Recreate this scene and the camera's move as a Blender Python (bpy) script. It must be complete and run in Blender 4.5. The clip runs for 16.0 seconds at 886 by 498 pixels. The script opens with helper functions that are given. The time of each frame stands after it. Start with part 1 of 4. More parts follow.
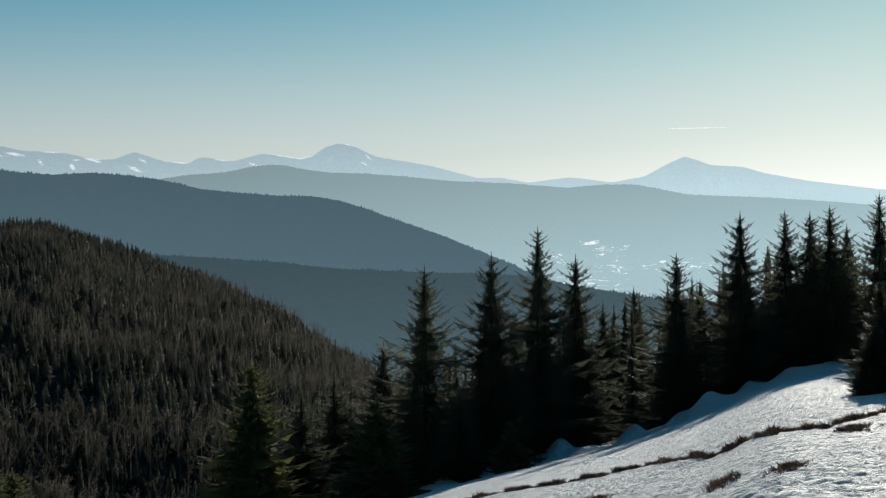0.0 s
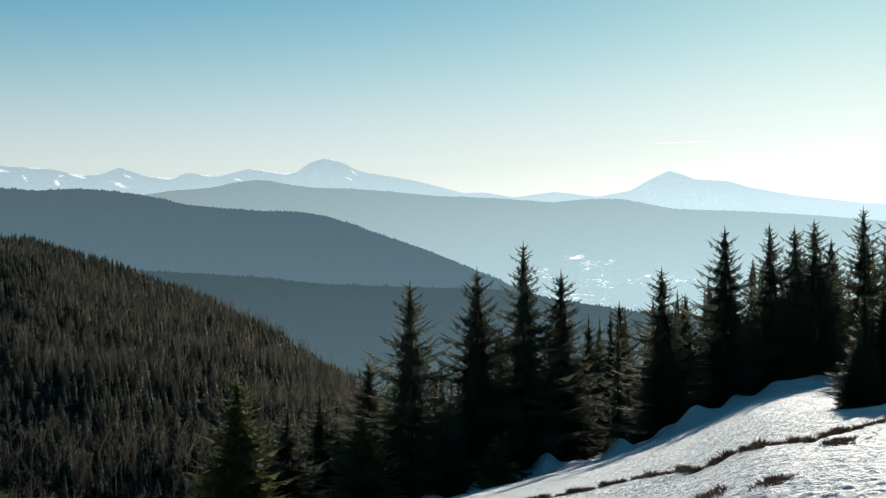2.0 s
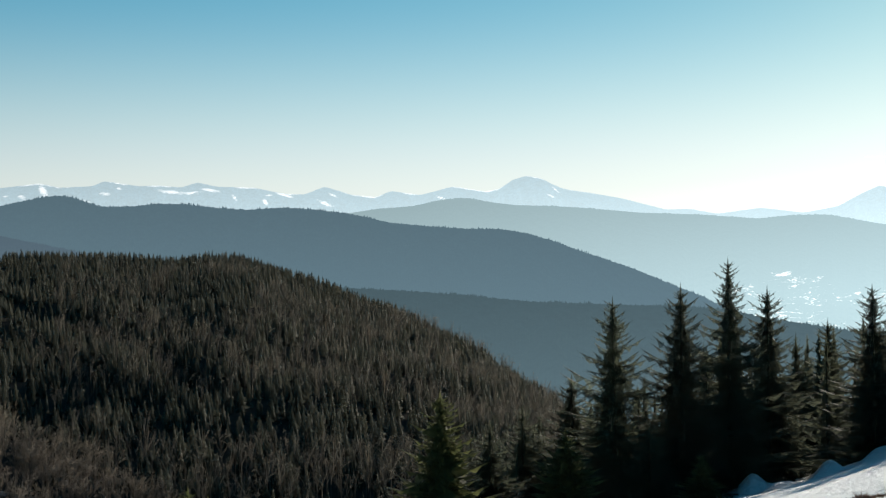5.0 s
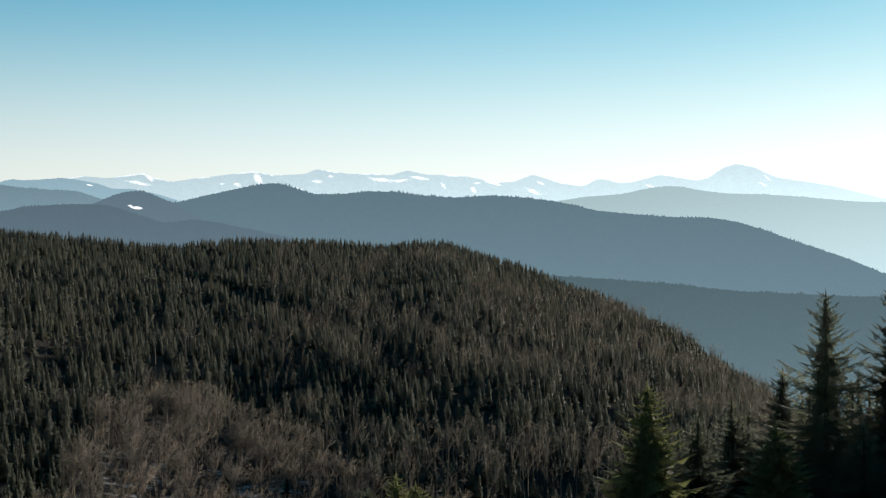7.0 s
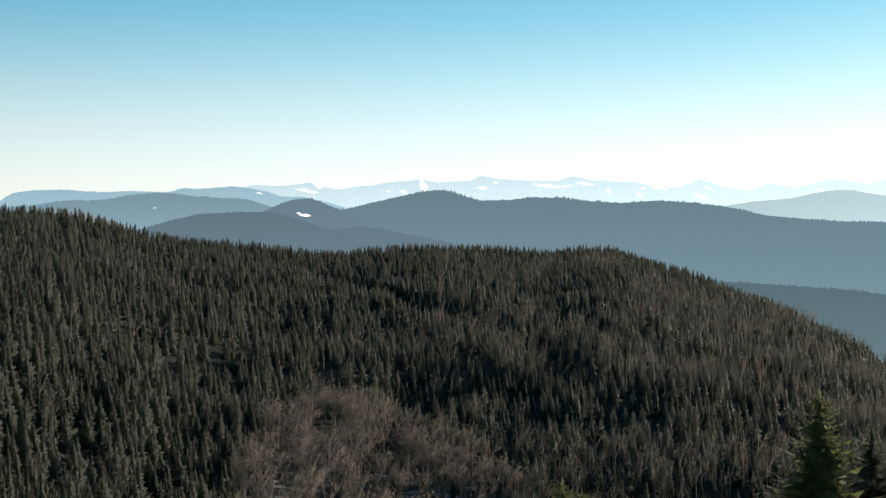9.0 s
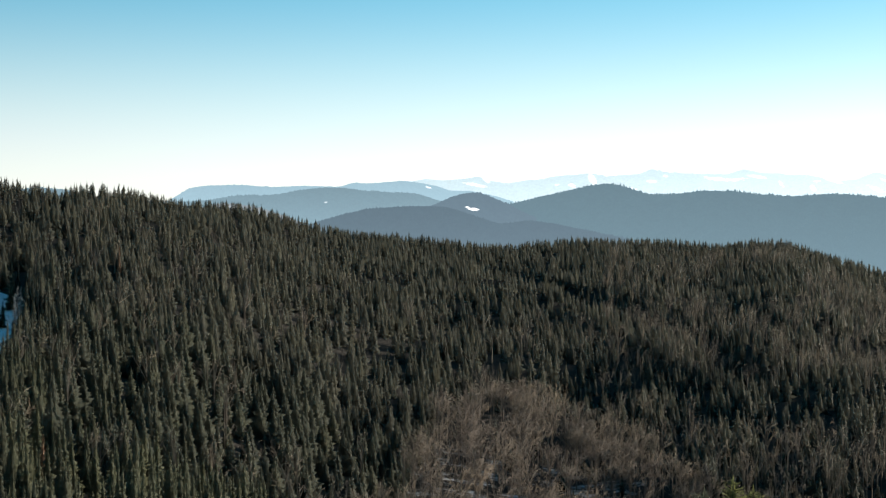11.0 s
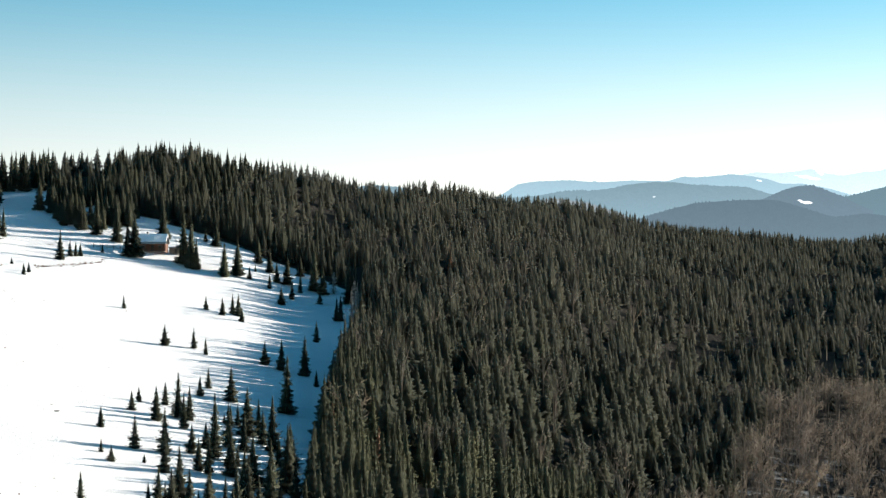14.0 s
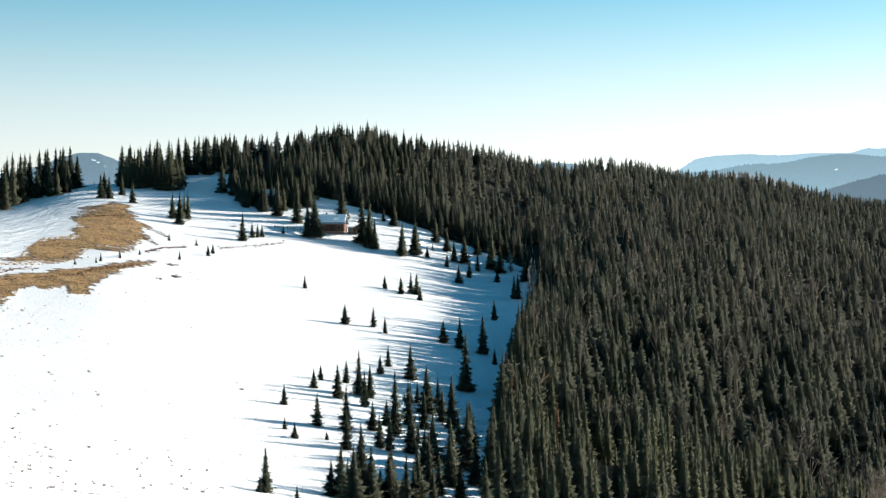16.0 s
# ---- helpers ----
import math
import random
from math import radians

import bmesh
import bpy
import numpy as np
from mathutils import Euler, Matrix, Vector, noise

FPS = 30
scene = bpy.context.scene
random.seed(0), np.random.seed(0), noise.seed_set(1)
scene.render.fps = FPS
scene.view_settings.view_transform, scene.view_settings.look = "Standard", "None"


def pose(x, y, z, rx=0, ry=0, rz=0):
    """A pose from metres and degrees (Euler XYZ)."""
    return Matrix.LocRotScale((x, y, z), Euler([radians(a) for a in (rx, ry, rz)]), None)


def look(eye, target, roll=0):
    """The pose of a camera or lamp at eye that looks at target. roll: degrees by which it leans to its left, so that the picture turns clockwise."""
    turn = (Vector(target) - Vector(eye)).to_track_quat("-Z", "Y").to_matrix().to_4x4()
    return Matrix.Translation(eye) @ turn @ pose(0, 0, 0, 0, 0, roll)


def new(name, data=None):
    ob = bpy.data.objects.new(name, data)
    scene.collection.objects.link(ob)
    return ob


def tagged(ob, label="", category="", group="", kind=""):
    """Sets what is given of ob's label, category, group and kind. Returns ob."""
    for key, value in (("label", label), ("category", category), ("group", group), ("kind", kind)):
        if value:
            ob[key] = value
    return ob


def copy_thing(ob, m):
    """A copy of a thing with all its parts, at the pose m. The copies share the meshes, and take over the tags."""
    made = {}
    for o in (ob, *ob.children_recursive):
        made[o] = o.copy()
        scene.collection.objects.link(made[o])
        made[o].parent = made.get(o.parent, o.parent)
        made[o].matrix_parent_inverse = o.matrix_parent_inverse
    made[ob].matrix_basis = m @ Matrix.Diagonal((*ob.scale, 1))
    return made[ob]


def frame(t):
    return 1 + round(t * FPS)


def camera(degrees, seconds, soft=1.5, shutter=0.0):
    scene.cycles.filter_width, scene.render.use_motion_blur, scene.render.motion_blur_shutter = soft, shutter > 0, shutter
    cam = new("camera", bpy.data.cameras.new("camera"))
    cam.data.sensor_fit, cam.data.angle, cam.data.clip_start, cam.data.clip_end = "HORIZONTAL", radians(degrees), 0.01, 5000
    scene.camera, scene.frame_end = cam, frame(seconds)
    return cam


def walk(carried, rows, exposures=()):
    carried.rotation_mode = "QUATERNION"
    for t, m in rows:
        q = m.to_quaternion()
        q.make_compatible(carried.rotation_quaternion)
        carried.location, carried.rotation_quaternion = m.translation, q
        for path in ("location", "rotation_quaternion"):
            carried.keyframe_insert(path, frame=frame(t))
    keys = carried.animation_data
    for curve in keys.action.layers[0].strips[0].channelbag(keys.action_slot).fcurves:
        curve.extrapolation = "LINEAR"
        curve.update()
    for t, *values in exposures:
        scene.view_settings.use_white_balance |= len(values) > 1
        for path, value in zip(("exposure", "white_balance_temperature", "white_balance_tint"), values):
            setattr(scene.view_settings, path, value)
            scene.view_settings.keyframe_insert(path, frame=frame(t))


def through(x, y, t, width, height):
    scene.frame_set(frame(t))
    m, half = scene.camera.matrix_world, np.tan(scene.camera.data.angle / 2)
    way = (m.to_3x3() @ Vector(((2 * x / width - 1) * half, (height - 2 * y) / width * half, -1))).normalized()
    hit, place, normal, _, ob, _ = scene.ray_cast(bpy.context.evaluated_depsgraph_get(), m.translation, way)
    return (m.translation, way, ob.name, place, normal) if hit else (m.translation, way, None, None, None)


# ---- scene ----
cam = camera(31.2, 16.0, soft=1.3)

# seconds, turn to the left, tilt up, lean (degrees); the camera stays on its spot
TURNS = [
    (0.0, 1.483, 0.818, -0.422), (0.5, 1.047, 0.855, -0.464), (1.0, 0.025, 1.191, -0.503),
    (1.5, -0.268, 1.320, -0.609), (2.0, 0.955, 1.351, -0.604), (2.5, 2.632, 1.400, -0.548),
    (3.0, 4.013, 1.596, -0.262), (3.5, 5.630, 2.010, -0.250), (6.0, 11.472, 1.885, -0.300),
    (6.5, 14.171, 1.774, -0.009), (7.0, 15.722, 1.640, 0.062), (7.5, 17.147, 1.755, 0.062),
    (8.0, 18.959, 1.881, 0.066), (8.5, 20.401, 1.901, 0.044), (11.0, 27.763, 1.618, 0.259),
    (11.5, 29.709, 1.642, 0.311), (12.0, 31.284, 1.565, 0.431), (12.5, 33.046, 1.441, 0.477),
    (13.0, 35.016, 1.311, 0.546), (13.5, 37.030, 1.397, 0.551), (14.0, 39.571, 1.376, 0.356),
    (14.5, 40.648, 1.243, 0.211), (15.0, 43.106, 0.879, -0.044), (15.5, 44.338, 0.721, -0.082),
    (16.0, 45.943, 0.567, -0.260),
]
# seconds, stops, and the camera's drifting white balance
EXPOSURES = [(0.0, 0.6, 6450, 8.5), (0.6, 0.68, 6450, 8.5), (1.1, 0.83, 6500, 9.5), (3.5, 0.97, 6480, 8.5), (6.0, 1.25, 6700, 11.5), (8.5, 1.58, 6750, 12), (11.0, 1.83, 6850, 13), (14.5, 1.97, 6750, 12), (16.0, 2.0, 6600, 11)]
walk(cam, [(t, pose(0, 0, 0, 90 + tilt, 0, turn) @ pose(0, 0, 0, 0, 0, lean)) for t, turn, tilt, lean in TURNS], EXPOSURES)

# ---- world and sun ----
SUN_AZ, SUN_EL = -16.0, 12.0      # degrees; azimuth to the left of +y is positive
world = bpy.data.worlds.new("sky")
scene.world = world
world.use_nodes = True
wn = world.node_tree
sky = wn.nodes.new("ShaderNodeTexSky")
sky.sky_type = "NISHITA"
sky.sun_disc = False
sky.sun_elevation = radians(SUN_EL)
sky.sun_rotation = radians(-SUN_AZ)
sky.altitude = 1200
sky.air_density, sky.dust_density, sky.ozone_density = 0.8, 0.17, 0.8
background = wn.nodes["Background"]
background.inputs[1].default_value = 0.045
# haze bleaches the sky towards the horizon and warms it there
way = wn.nodes.new("ShaderNodeTexCoord")
parts_of_way = wn.nodes.new("ShaderNodeSeparateXYZ")
wn.links.new(way.outputs["Generated"], parts_of_way.inputs[0])
clear = wn.nodes.new("ShaderNodeMapRange")
clear.interpolation_type = "SMOOTHSTEP"
for k, v in zip((1, 2, 3, 4), (0.02, 0.205, 0.04, 1.42)):
    clear.inputs[k].default_value = v
wn.links.new(parts_of_way.outputs[2], clear.inputs[0])
rise = wn.nodes.new("ShaderNodeValToRGB")
rise.color_ramp.elements.new(0.1)
for el, (p, c) in zip(rise.color_ramp.elements, [(0.0, (1.06, 1.05, 1.0, 1)), (0.095, (1.02, 1.07, 1.02, 1)), (0.24, (0.955, 1.24, 0.935, 1))]):
    el.position, el.color = p, c
wn.links.new(parts_of_way.outputs[2], rise.inputs[0])
tint = wn.nodes.new("ShaderNodeMix")
tint.data_type, tint.blend_type = "RGBA", "MULTIPLY"
tint.inputs[0].default_value = 1.0
richer = wn.nodes.new("ShaderNodeHueSaturation")
wn.links.new(clear.outputs[0], richer.inputs["Saturation"])
wn.links.new(sky.outputs[0], richer.inputs["Color"])
wn.links.new(richer.outputs[0], tint.inputs[6])
wn.links.new(rise.outputs[0], tint.inputs[7])
wn.links.new(tint.outputs[2], background.inputs[0])

sun_data = bpy.data.lights.new("sun", "SUN")
sun_data.energy, sun_data.angle, sun_data.color = 3.6, radians(0.55), (1.0, 0.93, 0.82)
sun = new("sun", sun_data)
a, e = radians(SUN_AZ), radians(SUN_EL)
sun.matrix_world = look((-math.sin(a) * math.cos(e) * 900, math.cos(a) * math.cos(e) * 900, math.sin(e) * 900), (0, 0, 0))


# ---- materials ----
def material(name, rough=0.8, spec=0.3):
    m = bpy.data.materials.new(name)
    m.use_nodes = True
    b = m.node_tree.nodes["Principled BSDF"]
    b.inputs["Roughness"].default_value = rough
    b.inputs["Specular IOR Level"].default_value = spec
    return m, m.node_tree, b


def noise_node(nt, scale, detail=4.0, rough=0.55, vector=None):
    n = nt.nodes.new("ShaderNodeTexNoise")
    n.inputs["Scale"].default_value, n.inputs["Detail"].default_value = scale, detail
    n.inputs["Roughness"].default_value = rough
    if vector is not None:
        nt.links.new(vector, n.inputs["Vector"])
    return n


def ramp(nt, fac, stops):
    r = nt.nodes.new("ShaderNodeValToRGB")
    while len(r.color_ramp.elements) < len(stops):
        r.color_ramp.elements.new(0.5)
    for el, (p, c) in zip(r.color_ramp.elements, stops):
        el.position, el.color = p, (*c, 1)
    nt.links.new(fac, r.inputs[0])
    return r.outputs[0]


def mix(nt, fac, one, two, mode="MIX"):
    n = nt.nodes.new("ShaderNodeMix")
    n.data_type, n.blend_type = "RGBA", mode
    for s, v in ((n.inputs[0], fac), (n.inputs[6], one), (n.inputs[7], two)):
        if isinstance(v, (int, float)):
            s.default_value = v
        elif isinstance(v, tuple):
            s.default_value = (*v, 1)
        else:
            nt.links.new(v, s)
    return n.outputs[2]


def bump(nt, b, height, strength, distance):
    n = nt.nodes.new("ShaderNodeBump")
    n.inputs["Strength"].default_value, n.inputs["Distance"].default_value = strength, distance
    nt.links.new(height, n.inputs["Height"])
    nt.links.new(n.outputs[0], b.inputs["Normal"])


def place_of(nt):
    return nt.nodes.new("ShaderNodeNewGeometry").outputs["Position"]


def ground_material():
    m, nt, b = material("snowy_ground", 0.75, 0.15)
    pos = place_of(nt)
    cover = nt.nodes.new("ShaderNodeAttribute")
    cover.attribute_name = "cover"
    sep = nt.nodes.new("ShaderNodeSeparateColor")
    nt.links.new(cover.outputs["Color"], sep.inputs[0])
    big, fine, crust = noise_node(nt, 0.05, 5, vector=pos), noise_node(nt, 1.3, 6, 0.7, pos), noise_node(nt, 7.0, 5, 0.65, pos)
    snow = ramp(nt, big.outputs[0], [(0.3, (0.74, 0.765, 0.79)), (0.7, (0.82, 0.83, 0.845))])
    dark_floor = ramp(nt, fine.outputs[0], [(0.3, (0.02, 0.018, 0.016)), (0.5, (0.032, 0.03, 0.027)), (0.7, (0.06, 0.06, 0.057))])
    mid = noise_node(nt, 0.14, 6, 0.72, pos)
    grass = ramp(nt, fine.outputs[0], [(0.3, (0.10, 0.058, 0.025)), (0.5, (0.41, 0.255, 0.12)), (0.72, (0.60, 0.42, 0.215))])
    grass = mix(nt, ramp(nt, mid.outputs[0], [(0.42, (1, 1, 1)), (0.56, (0, 0, 0))]), grass, mix(nt, fine.outputs[0], (0.07, 0.038, 0.02), (0.22, 0.14, 0.07)))
    level = nt.nodes.new("ShaderNodeMapping")
    level.vector_type = "TEXTURE"
    level.inputs["Rotation"].default_value, level.inputs["Scale"].default_value = (0, 0, radians(58)), (4.5, 1, 1)
    nt.links.new(pos, level.inputs[0])
    fray = noise_node(nt, 0.3, 5, 0.7, level.outputs[0])
    broken = mix(nt, 0.4, mix(nt, 0.3, fray.outputs[0], fine.outputs[0]), mid.outputs[0])

    def edge(channel, spread, early=0.0):
        s = nt.nodes.new("ShaderNodeMath")
        s.operation = "MULTIPLY_ADD"
        nt.links.new(broken, s.inputs[0])
        s.inputs[1].default_value = spread
        nt.links.new(channel, s.inputs[2])
        span = nt.nodes.new("ShaderNodeMapRange")
        span.inputs[1].default_value, span.inputs[2].default_value = 0.42 + spread / 2 - early, 0.56 + spread / 2 - early
        nt.links.new(s.outputs[0], span.inputs[0])
        # clean snow stays clean
        some, both = nt.nodes.new("ShaderNodeMapRange"), nt.nodes.new("ShaderNodeMath")
        some.inputs[1].default_value, some.inputs[2].default_value = 0.04, 0.16
        nt.links.new(channel, some.inputs[0])
        both.operation = "MULTIPLY"
        nt.links.new(span.outputs[0], both.inputs[0])
        nt.links.new(some.outputs[0], both.inputs[1])
        return both.outputs[0]
    # wet brown earth rims the melted-out grass
    colour = mix(nt, edge(sep.outputs[1], 3.0, 0.2), snow, (0.085, 0.045, 0.028))
    colour = mix(nt, edge(sep.outputs[1], 3.0), colour, grass)
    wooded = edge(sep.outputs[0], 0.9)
    colour = mix(nt, wooded, colour, dark_floor)
    gloss = nt.nodes.new("ShaderNodeMapRange")
    gloss.inputs[3].default_value, gloss.inputs[4].default_value = 0.15, 0.0
    nt.links.new(wooded, gloss.inputs[0])
    nt.links.new(gloss.outputs[0], b.inputs["Specular IOR Level"])
    nt.links.new(colour, b.inputs["Base Color"])
    along = nt.nodes.new("ShaderNodeMapping")
    along.vector_type = "TEXTURE"
    along.inputs["Rotation"].default_value, along.inputs["Scale"].default_value = (0, 0, radians(-64)), (5.5, 1, 1)
    nt.links.new(pos, along.inputs[0])
    swell, ripple = noise_node(nt, 0.36, 5, 0.65, along.outputs[0]), noise_node(nt, 2.4, 4, 0.6, pos)
    scales = mix(nt, 1.0, crust.outputs[0], mix(nt, 1.0, ripple.outputs[0], (2.2, 2.2, 2.2), "MULTIPLY"), "ADD")
    relief = mix(nt, sep.outputs[2], scales, mix(nt, 1.0, swell.outputs[0], (16.0, 16.0, 16.0), "MULTIPLY"))
    bump(nt, b, relief, 1.0, 0.13)
    return m


def spruce_material(name, dark, light, tip, through=0.3, gaps=0.0):
    """Needles: grain, tone from tree to tree, and stands of a slightly different green."""
    m, nt, b = material(name, 0.75, 0.12)
    pos = place_of(nt)
    geo = nt.nodes.new("ShaderNodeNewGeometry")
    obj = nt.nodes.new("ShaderNodeObjectInfo")
    own = nt.nodes.new("ShaderNodeAttribute")
    own.attribute_name = "tone"
    stand, f = noise_node(nt, 0.018, 4, vector=pos), noise_node(nt, 2.5, 3, vector=pos)
    c = ramp(nt, f.outputs[0], [(0.3, dark), (0.55, light), (0.8, tip)])
    c = mix(nt, 0.2, c, mix(nt, geo.outputs["Random Per Island"], dark, tip))
    c = mix(nt, ramp(nt, stand.outputs[0], [(0.38, (0, 0, 0)), (0.68, (0.55, 0.55, 0.55))]), c, mix(nt, 0.5, light, (0.075, 0.078, 0.066)))
    c = mix(nt, 1.0, c, ramp(nt, own.outputs["Fac"], [(0.0, (1, 1, 1)), (0.02, (0.9, 0.91, 0.93)), (0.5, (1.0, 1.0, 1.0)), (0.9, (1.1, 1.08, 1.0)), (1.0, (1.2, 1.12, 1.0))]), "MULTIPLY")
    c = mix(nt, 1.0, c, mix(nt, obj.outputs["Random"], (0.8, 0.8, 0.8), (1.2, 1.2, 1.1)), "MULTIPLY")
    nt.links.new(c, b.inputs["Base Color"])
    leak = nt.nodes.new("ShaderNodeBsdfTranslucent")
    nt.links.new(c, leak.inputs[0])
    blend = nt.nodes.new("ShaderNodeMixShader")
    blend.inputs[0].default_value = through
    nt.links.new(b.outputs[0], blend.inputs[1])
    nt.links.new(leak.outputs[0], blend.inputs[2])
    airy, clear = nt.nodes.new("ShaderNodeMixShader"), nt.nodes.new("ShaderNodeBsdfTransparent")
    airy.inputs[0].default_value = gaps
    nt.links.new(blend.outputs[0], airy.inputs[1])
    nt.links.new(clear.outputs[0], airy.inputs[2])
    nt.links.new(airy.outputs[0], nt.nodes["Material Output"].inputs[0])
    return m


def plain(name, stops, scale=3.0, rough=0.8, bumped=0.0):
    m, nt, b = material(name, rough, 0.2)
    n = noise_node(nt, scale, 5, vector=place_of(nt))
    nt.links.new(ramp(nt, n.outputs[0], stops), b.inputs["Base Color"])
    if bumped:
        bump(nt, b, n.outputs[0], 0.6, bumped)
    return m


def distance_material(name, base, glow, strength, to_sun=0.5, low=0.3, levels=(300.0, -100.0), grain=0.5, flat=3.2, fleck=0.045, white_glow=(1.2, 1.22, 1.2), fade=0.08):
    """A far mountainside with snowfields; airlight is painted as emission, denser low down and towards the sun."""
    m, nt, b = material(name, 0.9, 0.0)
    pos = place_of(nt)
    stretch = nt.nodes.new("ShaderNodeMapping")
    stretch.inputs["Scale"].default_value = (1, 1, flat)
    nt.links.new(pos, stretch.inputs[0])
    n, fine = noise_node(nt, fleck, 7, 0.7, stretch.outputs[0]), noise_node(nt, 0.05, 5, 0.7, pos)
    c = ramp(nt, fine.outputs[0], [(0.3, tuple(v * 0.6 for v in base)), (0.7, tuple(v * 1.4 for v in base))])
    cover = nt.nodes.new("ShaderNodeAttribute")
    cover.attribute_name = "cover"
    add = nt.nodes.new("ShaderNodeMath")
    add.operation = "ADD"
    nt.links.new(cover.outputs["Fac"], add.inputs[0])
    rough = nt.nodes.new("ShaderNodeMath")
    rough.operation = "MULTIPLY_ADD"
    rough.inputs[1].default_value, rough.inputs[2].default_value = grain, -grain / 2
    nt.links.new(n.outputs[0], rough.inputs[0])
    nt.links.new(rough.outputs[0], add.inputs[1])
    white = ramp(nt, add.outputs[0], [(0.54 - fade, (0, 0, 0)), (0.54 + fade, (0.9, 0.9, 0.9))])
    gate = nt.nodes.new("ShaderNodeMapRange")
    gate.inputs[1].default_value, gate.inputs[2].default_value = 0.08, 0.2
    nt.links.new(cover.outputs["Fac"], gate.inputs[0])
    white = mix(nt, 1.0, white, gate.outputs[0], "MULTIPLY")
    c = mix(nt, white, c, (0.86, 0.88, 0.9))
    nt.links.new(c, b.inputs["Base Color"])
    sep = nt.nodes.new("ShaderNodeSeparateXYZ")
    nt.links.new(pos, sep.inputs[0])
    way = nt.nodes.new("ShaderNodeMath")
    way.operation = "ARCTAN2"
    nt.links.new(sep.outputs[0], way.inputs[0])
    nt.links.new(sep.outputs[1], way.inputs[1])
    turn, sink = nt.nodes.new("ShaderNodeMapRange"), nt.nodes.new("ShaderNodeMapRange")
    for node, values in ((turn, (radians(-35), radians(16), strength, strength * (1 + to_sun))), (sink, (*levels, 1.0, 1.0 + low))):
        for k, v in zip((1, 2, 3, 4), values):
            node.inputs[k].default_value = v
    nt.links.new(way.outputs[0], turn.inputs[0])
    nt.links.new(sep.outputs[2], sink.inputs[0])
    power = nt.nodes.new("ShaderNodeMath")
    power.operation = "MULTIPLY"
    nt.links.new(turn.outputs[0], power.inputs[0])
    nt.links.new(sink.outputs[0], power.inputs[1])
    # sunlit snow is painted too: the snowfields emit a brighter white
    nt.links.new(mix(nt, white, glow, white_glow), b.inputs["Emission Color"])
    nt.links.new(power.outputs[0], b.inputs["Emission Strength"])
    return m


GROUND = ground_material()
# spruce needles in tonal copies: far stands lightened, light put into their colour
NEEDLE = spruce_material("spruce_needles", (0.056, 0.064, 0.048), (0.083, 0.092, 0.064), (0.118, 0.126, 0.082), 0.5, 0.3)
# yellower and brighter: sunlight on a few trees is put into the needle colour
SUNLIT_NEEDLE = spruce_material("sunlit_needles", (0.055, 0.065, 0.028), (0.09, 0.1, 0.04), (0.145, 0.15, 0.058), 0.5, 0.1)
FAR_LIT_NEEDLE = spruce_material("far_lit_needles", (0.1, 0.106, 0.086), (0.118, 0.124, 0.098), (0.138, 0.144, 0.108), 0.5, 0.5)
TONED_NEEDLE = spruce_material("toned_needles", (0.06, 0.068, 0.055), (0.079, 0.088, 0.07), (0.106, 0.117, 0.09), 0.5, 0.42)
BARK = plain("bark", [(0.3, (0.05, 0.035, 0.025)), (0.7, (0.13, 0.10, 0.075))], 6.0, 0.9, 0.02)
TWIG = spruce_material("bare_twigs", (0.128, 0.11, 0.102), (0.158, 0.136, 0.127), (0.2, 0.172, 0.161), 0.5, 0.2)
GREY_TWIG = spruce_material("grey_twigs", (0.122, 0.108, 0.096), (0.154, 0.138, 0.123), (0.19, 0.172, 0.154), 0.5, 0.2)
HEATH = plain("dry_heath", [(0.3, (0.12, 0.06, 0.038)), (0.7, (0.30, 0.165, 0.10))], 2.0, 0.9)
STRAW = plain("dry_grass", [(0.3, (0.40, 0.25, 0.115)), (0.7, (0.68, 0.48, 0.26))], 0.6, 0.9)


PLANK = plain("weathered_planks", [(0.3, (0.06, 0.028, 0.018)), (0.7, (0.13, 0.058, 0.036))], 4.0, 0.8, 0.02)
GREY_WOOD = plain("grey_wood", [(0.3, (0.10, 0.08, 0.065)), (0.7, (0.24, 0.20, 0.17))], 5.0, 0.85, 0.02)
ROOF = plain("roof_sheet", [(0.3, (0.20, 0.22, 0.24)), (0.7, (0.34, 0.36, 0.38))], 1.2, 0.6)
SNOW = plain("settled_snow", [(0.3, (0.80, 0.83, 0.87)), (0.7, (0.88, 0.89, 0.90))], 1.0, 0.6, 0.05)
RUST = spruce_material("rusty_needles", (0.10, 0.05, 0.03), (0.20, 0.10, 0.06), (0.26, 0.15, 0.09))
FROST = spruce_material("frosted_needles", (0.22, 0.24, 0.26), (0.34, 0.37, 0.40), (0.46, 0.49, 0.52))
DARK = plain("dark_opening", [(0.3, (0.02, 0.018, 0.016)), (0.7, (0.04, 0.036, 0.03))], 3.0, 0.5)


# ---- the lie of the land (heights are from the camera's level) ----
def smooth(x, passes, axis, wrap):
    for _ in range(passes):
        if wrap:
            x = (np.roll(x, 1, axis) + 2 * x + np.roll(x, -1, axis)) / 4
        else:
            p = np.pad(x, [(0, 0), (1, 1)], mode="edge")
            x = (p[:, :-2] + 2 * p[:, 1:-1] + p[:, 2:]) / 4
    return x


BEAR = [-180, -120, -60, -20, -12.7, -10.2, -8, -5.6, -2.6, 0, 5, 10, 16, 22, 30, 38, 43, 47, 52, 58, 64, 80, 120, 180]
NEAR_R = 126.0
NEAR_Z = [-6, 6, 3, -5.6, -7.25, -8.15, -10.4, -12.35, -14.1, -15.4, -18.1, -22, -26, -28, -29, -27.5, -25.5, -23.5, -21, -18, -16, -13, -6, -6]
FOOT_R = [250, 250, 220, 220, 220, 220, 220, 220, 220, 220, 260, 330, 330, 330, 340, 300, 230, 190, 165, 155, 150, 150, 150, 250]
